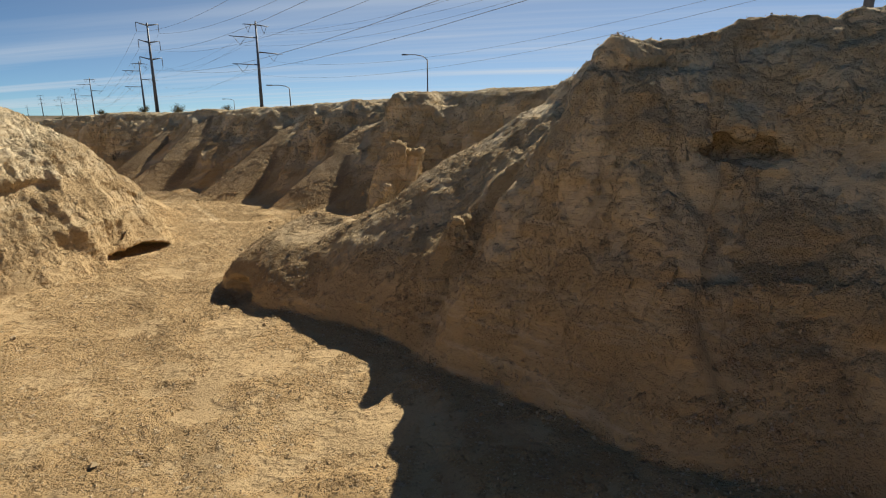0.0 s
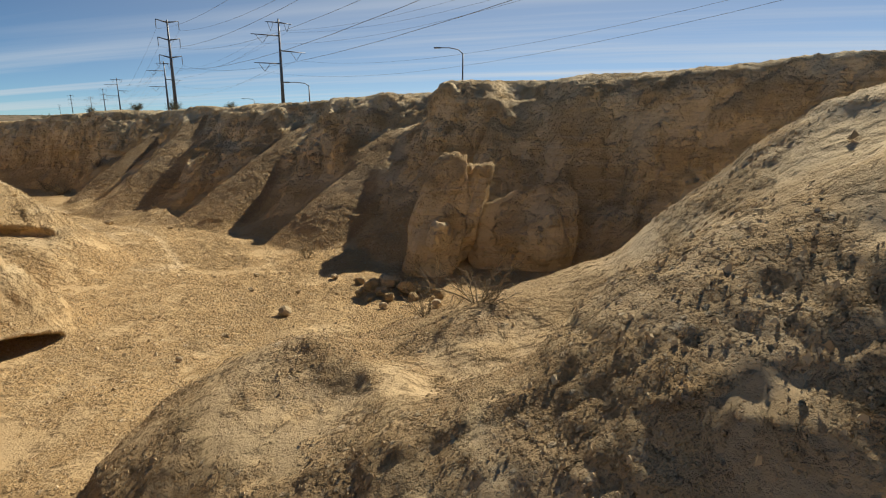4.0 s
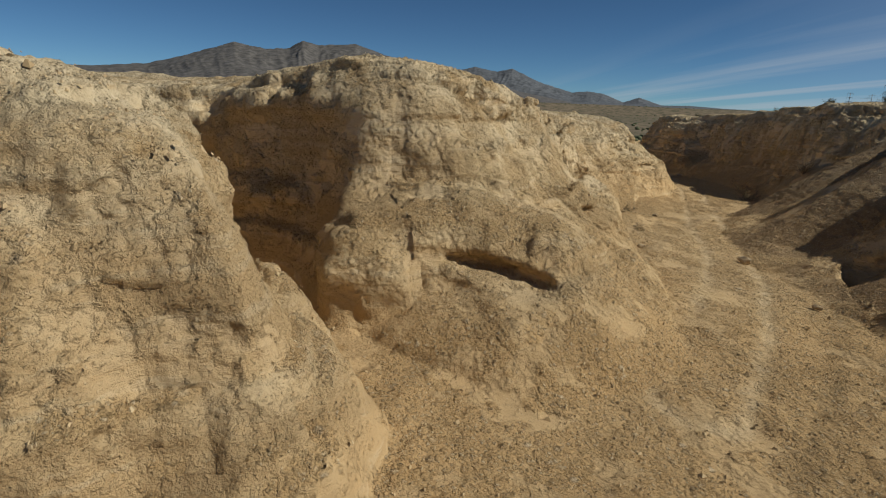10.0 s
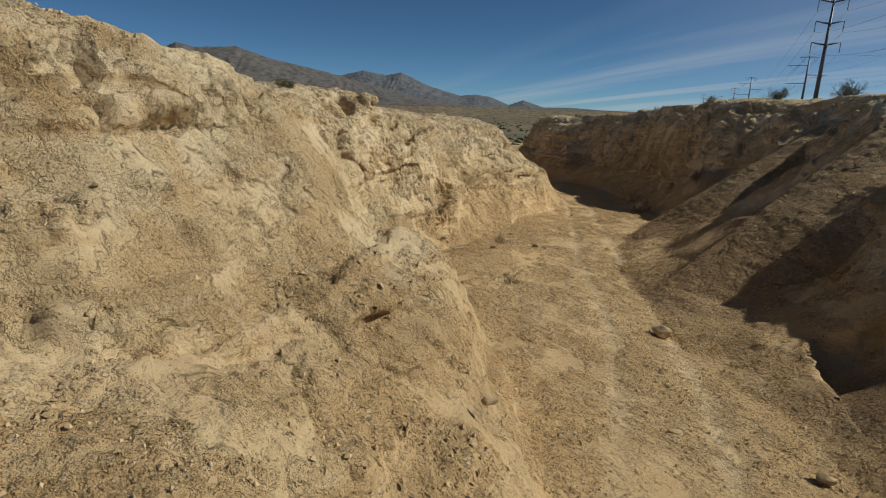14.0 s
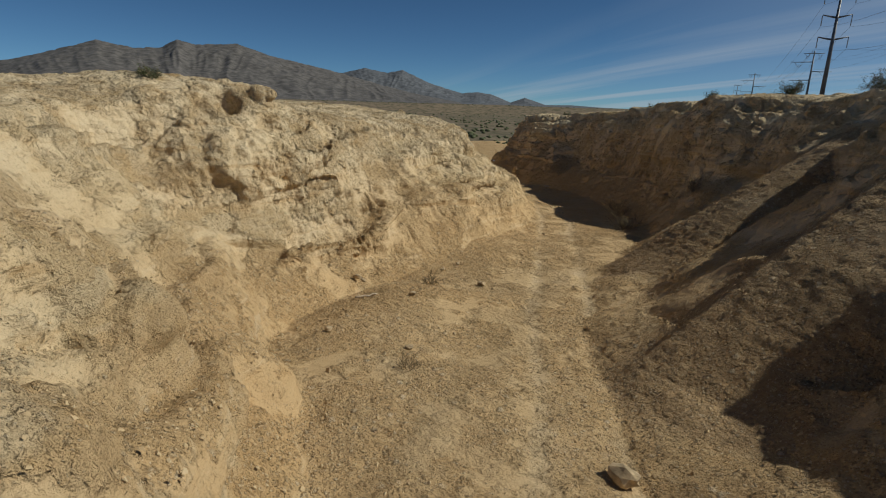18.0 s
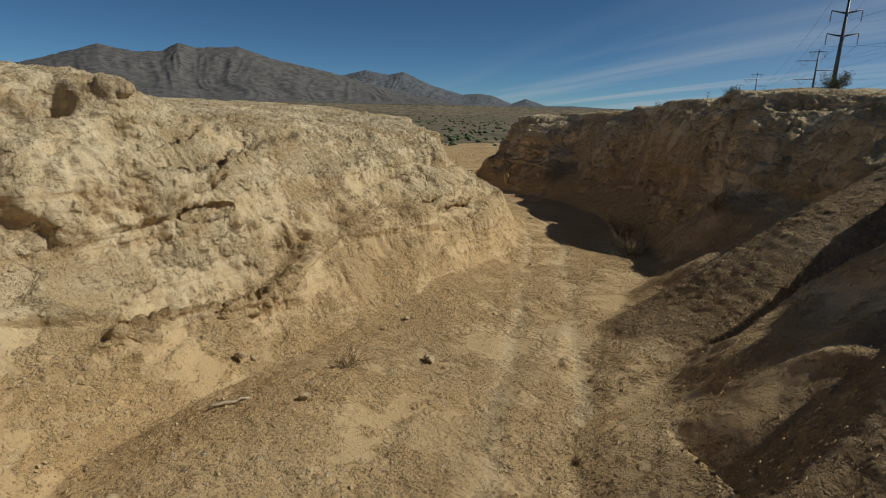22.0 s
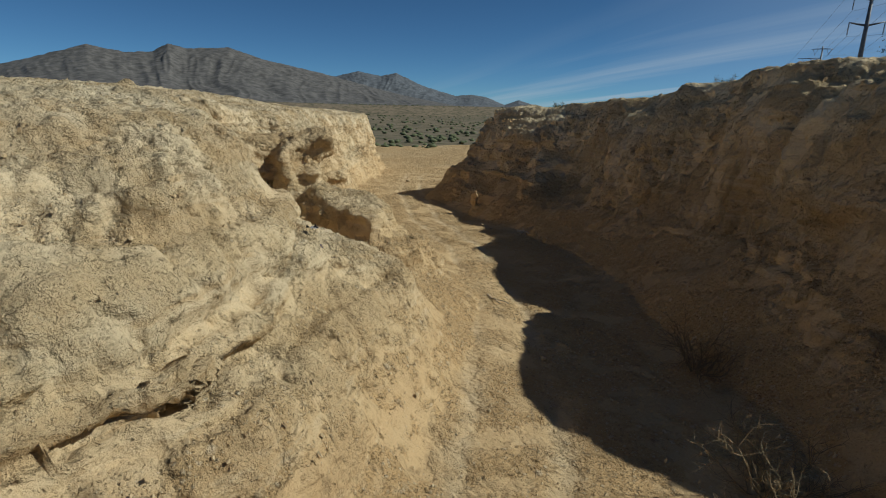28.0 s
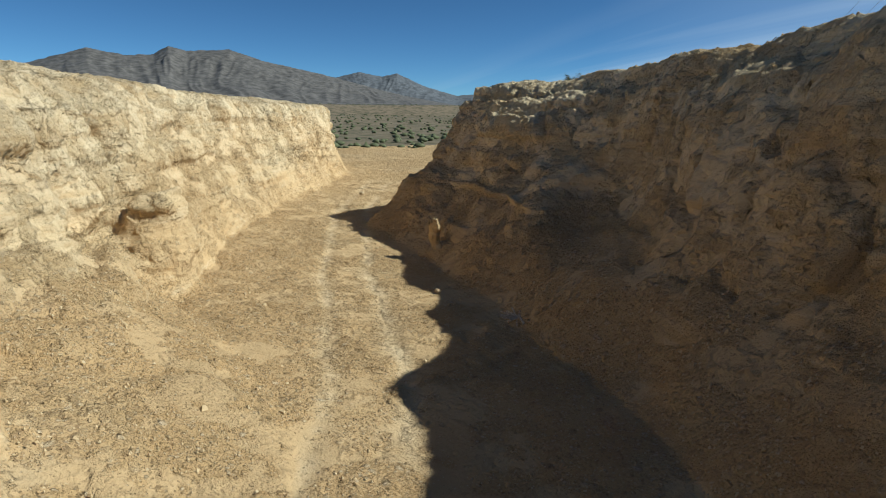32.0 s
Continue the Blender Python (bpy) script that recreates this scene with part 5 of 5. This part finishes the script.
def shrub(at, width, height, label, seed, leafy=0.0, stems=14, mat=None):
    rs = np.random.RandomState(seed)
    plant = thing("shrub", at, label, "shrub", "desert shrubs")
    bm = bmesh.new()
    tips = []
    for k in range(stems):
        a = k * 2.4 + rs.uniform(-0.4, 0.4)
        lean = rs.uniform(0.25, 1.0)
        way = Vector((math.cos(a) * lean * width / height, math.sin(a) * lean * width / height, 1.0))
        tips += twig_run(bm, rs, (math.cos(a) * 0.04, math.sin(a) * 0.04, -0.05), way, height * rs.uniform(0.6, 0.95), 0.006 + 0.008 * height, 2)
    part("branch", bm, mat or STEM, plant)
    if leafy:
        bm = bmesh.new()
        for q, d in tips:
            for _ in range(int(leafy)):
                c = q + Vector(rs.normal(0, 0.03, 3))
                n = Vector(rs.normal(0, 1, 3)).normalized()
                u = n.orthogonal().normalized() * rs.uniform(0.012, 0.024)
                w = n.cross(u).normalized() * u.length * 0.5
                bm.faces.new([bm.verts.new(c + o) for o in (-u, w, u, -w)])
        part("foliage", bm, LEAF, plant, "small olive-green leaves")
    return plant


DRY, GREEN = "leafless wiry brown desert shrub on bare ground", "sparse olive-green creosote shrub on the plateau"
BUSHES = [(-1.25, 13.0, 0.95, 0.55, DRY, 0), (-1.9, 14.2, 0.6, 0.35, DRY, 0), (-26.6, 40.1, 2.1, 0.8, DRY, 0), (-28.8, 42.0, 1.2, 0.8, DRY, 0), (-25.0, 41.7, 0.8, 0.6, DRY, 0), (-22.25, 29.35, 0.6, 0.35, DRY, 0),
          (-5.7, 21.7, 0.5, 0.4, DRY, 0), (-24.6, 46.2, 1.3, 1.1, GREEN, 4), (-29.6, 48.6, 1.2, 0.9, GREEN, 3), (-34.8, 50.6, 1.0, 0.7, GREEN, 2), (-20.5, 43.5, 1.4, 1.2, GREEN, 4), (-25.0, 20.5, 1.3, 0.9, GREEN, 3),
          (-18.5, 27.0, 0.35, 0.25, DRY, 0), (-45.6, 53.6, 1.0, 0.6, GREEN, 3), (-26.5, 24.4, 0.9, 0.6, GREEN, 3), (9.0, 20.6, 1.4, 1.5, GREEN, 4), (-17.0, 44.0, 1.4, 1.0, GREEN, 4), (-25.5, 54.0, 1.6, 1.2, GREEN, 4)]
for k, (x, y, wide, high, label, leafy) in enumerate(BUSHES):
    shrub((x, y, ground_height(x, y)), wide * (0.55 if leafy else 1.0), high * (0.5 if leafy else 1.0), label, 100 + k, leafy, 16 if wide > 1 else 11, STEM if leafy else STRAW)

# low scrub over the open desert
rs = np.random.RandomState(12)
count = 5200
ang, dist = rs.uniform(radians(20), radians(200), count), 60 + 640 * rs.rand(count) ** 1.3
sx, sy = -40 + dist * np.cos(ang + 0.6), 50 + dist * np.sin(ang + 0.6)
sz = relief(sx, sy)
keep = (np.abs(sz[3]) > 3) & ((sz[2] < -6) | (sz[3] < -6))
sx, sy, sh = sx[keep], sy[keep], sz[0][keep]
ball = np.array([(math.cos(a) * r, math.sin(a) * r, z) for z, r in ((0.0, 0.7), (0.45, 1.0), (0.85, 0.55)) for a in np.arange(6) * math.pi / 3] + [(0, 0, 1.0)])
bt = [(k + o, (k + 1) % 6 + o, (k + 1) % 6 + o + 6, k + o + 6) for o in (0, 6) for k in range(6)]
tri = [(a, b, c) for a, b, c, _ in bt] + [(a, c, d) for a, _, c, d in bt] + [(12 + k, 12 + (k + 1) % 6, 18) for k in range(6)]
size = rs.uniform(0.35, 0.9, len(sx))
v = ball[None] * size[:, None, None] * rs.uniform(0.65, 1.3, (len(sx), 19, 1)) * np.array([1, 1, 0.8]) + np.stack([sx, sy, sh - 0.1], 1)[:, None]
me = fill_mesh("desert_scrub", v.reshape(-1, 3), (np.array(tri)[None] + np.arange(len(sx))[:, None, None] * 19).reshape(-1, 3))
me.materials.append(LEAF)
tagged(new("desert_scrub", me), "low olive scrub dotted over the open desert plain", "scrub", kind="stuff")


# ---- sticks ----
def stick(a, b, radius, seed, label):
    rs = np.random.RandomState(seed)
    base = Vector(((a[0] + b[0]) / 2, (a[1] + b[1]) / 2, 0))
    base.z = ground_height(base.x, base.y)
    bm = bmesh.new()
    pts = []
    for k in range(6):
        f = k / 5
        q = Vector((a[0] + (b[0] - a[0]) * f, a[1] + (b[1] - a[1]) * f, base.z + 0.03)) + Vector(rs.normal(0, 0.012, 3))
        pts.append(q - base)
    tube(bm, pts, [radius * (1 - 0.08 * k) for k in range(6)], 6)
    me = bpy.data.meshes.new("stick")
    bm.to_mesh(me)
    bm.free()
    me.materials.append(PALEWOOD)
    ob = tagged(new("stick", me), label, "stick", "dead sticks on the wash floor")
    ob.location = base
    return ob


PALEWOOD = plain_material("bleached_wood", (0.50, 0.40, 0.28), 0.85, 0, 25, 0.3)
stick((-21.6, 27.35), (-21.55, 27.8), 0.022, 1, "bleached pale dead stick lying on the wash floor")
stick((-33.4, 41.3), (-32.7, 41.15), 0.016, 2, "thin brown dead stick leaning on the wash floor")
stick((-33.2, 41.2), (-32.75, 41.4), 0.014, 3, "thin brown dead stick leaning on the wash floor")
for k in range(7):
    a = k * 0.9
    stick((-38.9 - 0.35 * math.cos(a), 46.7 - 0.3 * math.sin(a)), (-38.9 + 0.4 * math.cos(a), 46.7 + 0.3 * math.sin(a)), 0.025, 10 + k, "dark dead branch in a heap at the bank foot")


# ---- litter on the clay bench ----
PURPLE = plain_material("faded_purple_plastic", (0.045, 0.025, 0.075), 0.5, 0, 40)
DARKCLOTH = plain_material("dark_cloth", (0.03, 0.028, 0.04), 0.9, 0, 60, 0.4)
WHITECLOTH = plain_material("dirty_white_cloth", (0.55, 0.55, 0.60), 0.85, 0, 60, 0.2)


def plastic_clip(x, y, turn):
    clip = thing("plastic_clip", (x, y, ground_height(x, y)), "small broken purple plastic clip lying on the clay bench", "litter", turn=turn)
    bm = bmesh.new()
    tube(bm, [Vector((-0.10, 0, 0.02)), Vector((-0.04, 0.005, 0.03)), Vector((0.03, 0, 0.03)), Vector((0.07, -0.005, 0.025))], [0.008, 0.014, 0.016, 0.01], 6)
    part("bar", bm, PURPLE, clip)
    bm = bmesh.new()
    tube(bm, [Vector((0.035 * math.cos(a), 0, 0.045 + 0.03 * math.sin(a))) for a in np.linspace(-0.4, math.pi + 0.4, 9)], [0.006] * 9, 5)
    part("hook", bm, PURPLE, clip)


def cloth_scrap(x, y, turn):
    rag = thing("cloth_scrap", (x, y, ground_height(x, y)), "crumpled dark cloth scrap with a dirty white lining on clay", "litter", turn=turn)
    rs = np.random.RandomState(5)
    for name, mat, at, wide in (("cloth", DARKCLOTH, (0.0, 0.0), 0.075), ("lining", WHITECLOTH, (0.02, -0.04), 0.03)):
        bm = bmesh.new()
        grid = [[bm.verts.new((at[0] + wide * (i / 3 - 1) + rs.normal(0, 0.008), at[1] + 0.45 * wide * (j / 2 - 1) + rs.normal(0, 0.008), 0.025 + 0.018 * abs(rs.normal()))) for j in range(5)] for i in range(7)]
        faces = [bm.faces.new((grid[i][j], grid[i + 1][j], grid[i + 1][j + 1], grid[i][j + 1])) for i in range(6) for j in range(4)]
        bmesh.ops.solidify(bm, geom=faces, thickness=0.012)
        part(name, bm, mat, rag)


plastic_clip(-30.64, 36.78, 150)
cloth_scrap(-30.78, 36.73, 60)
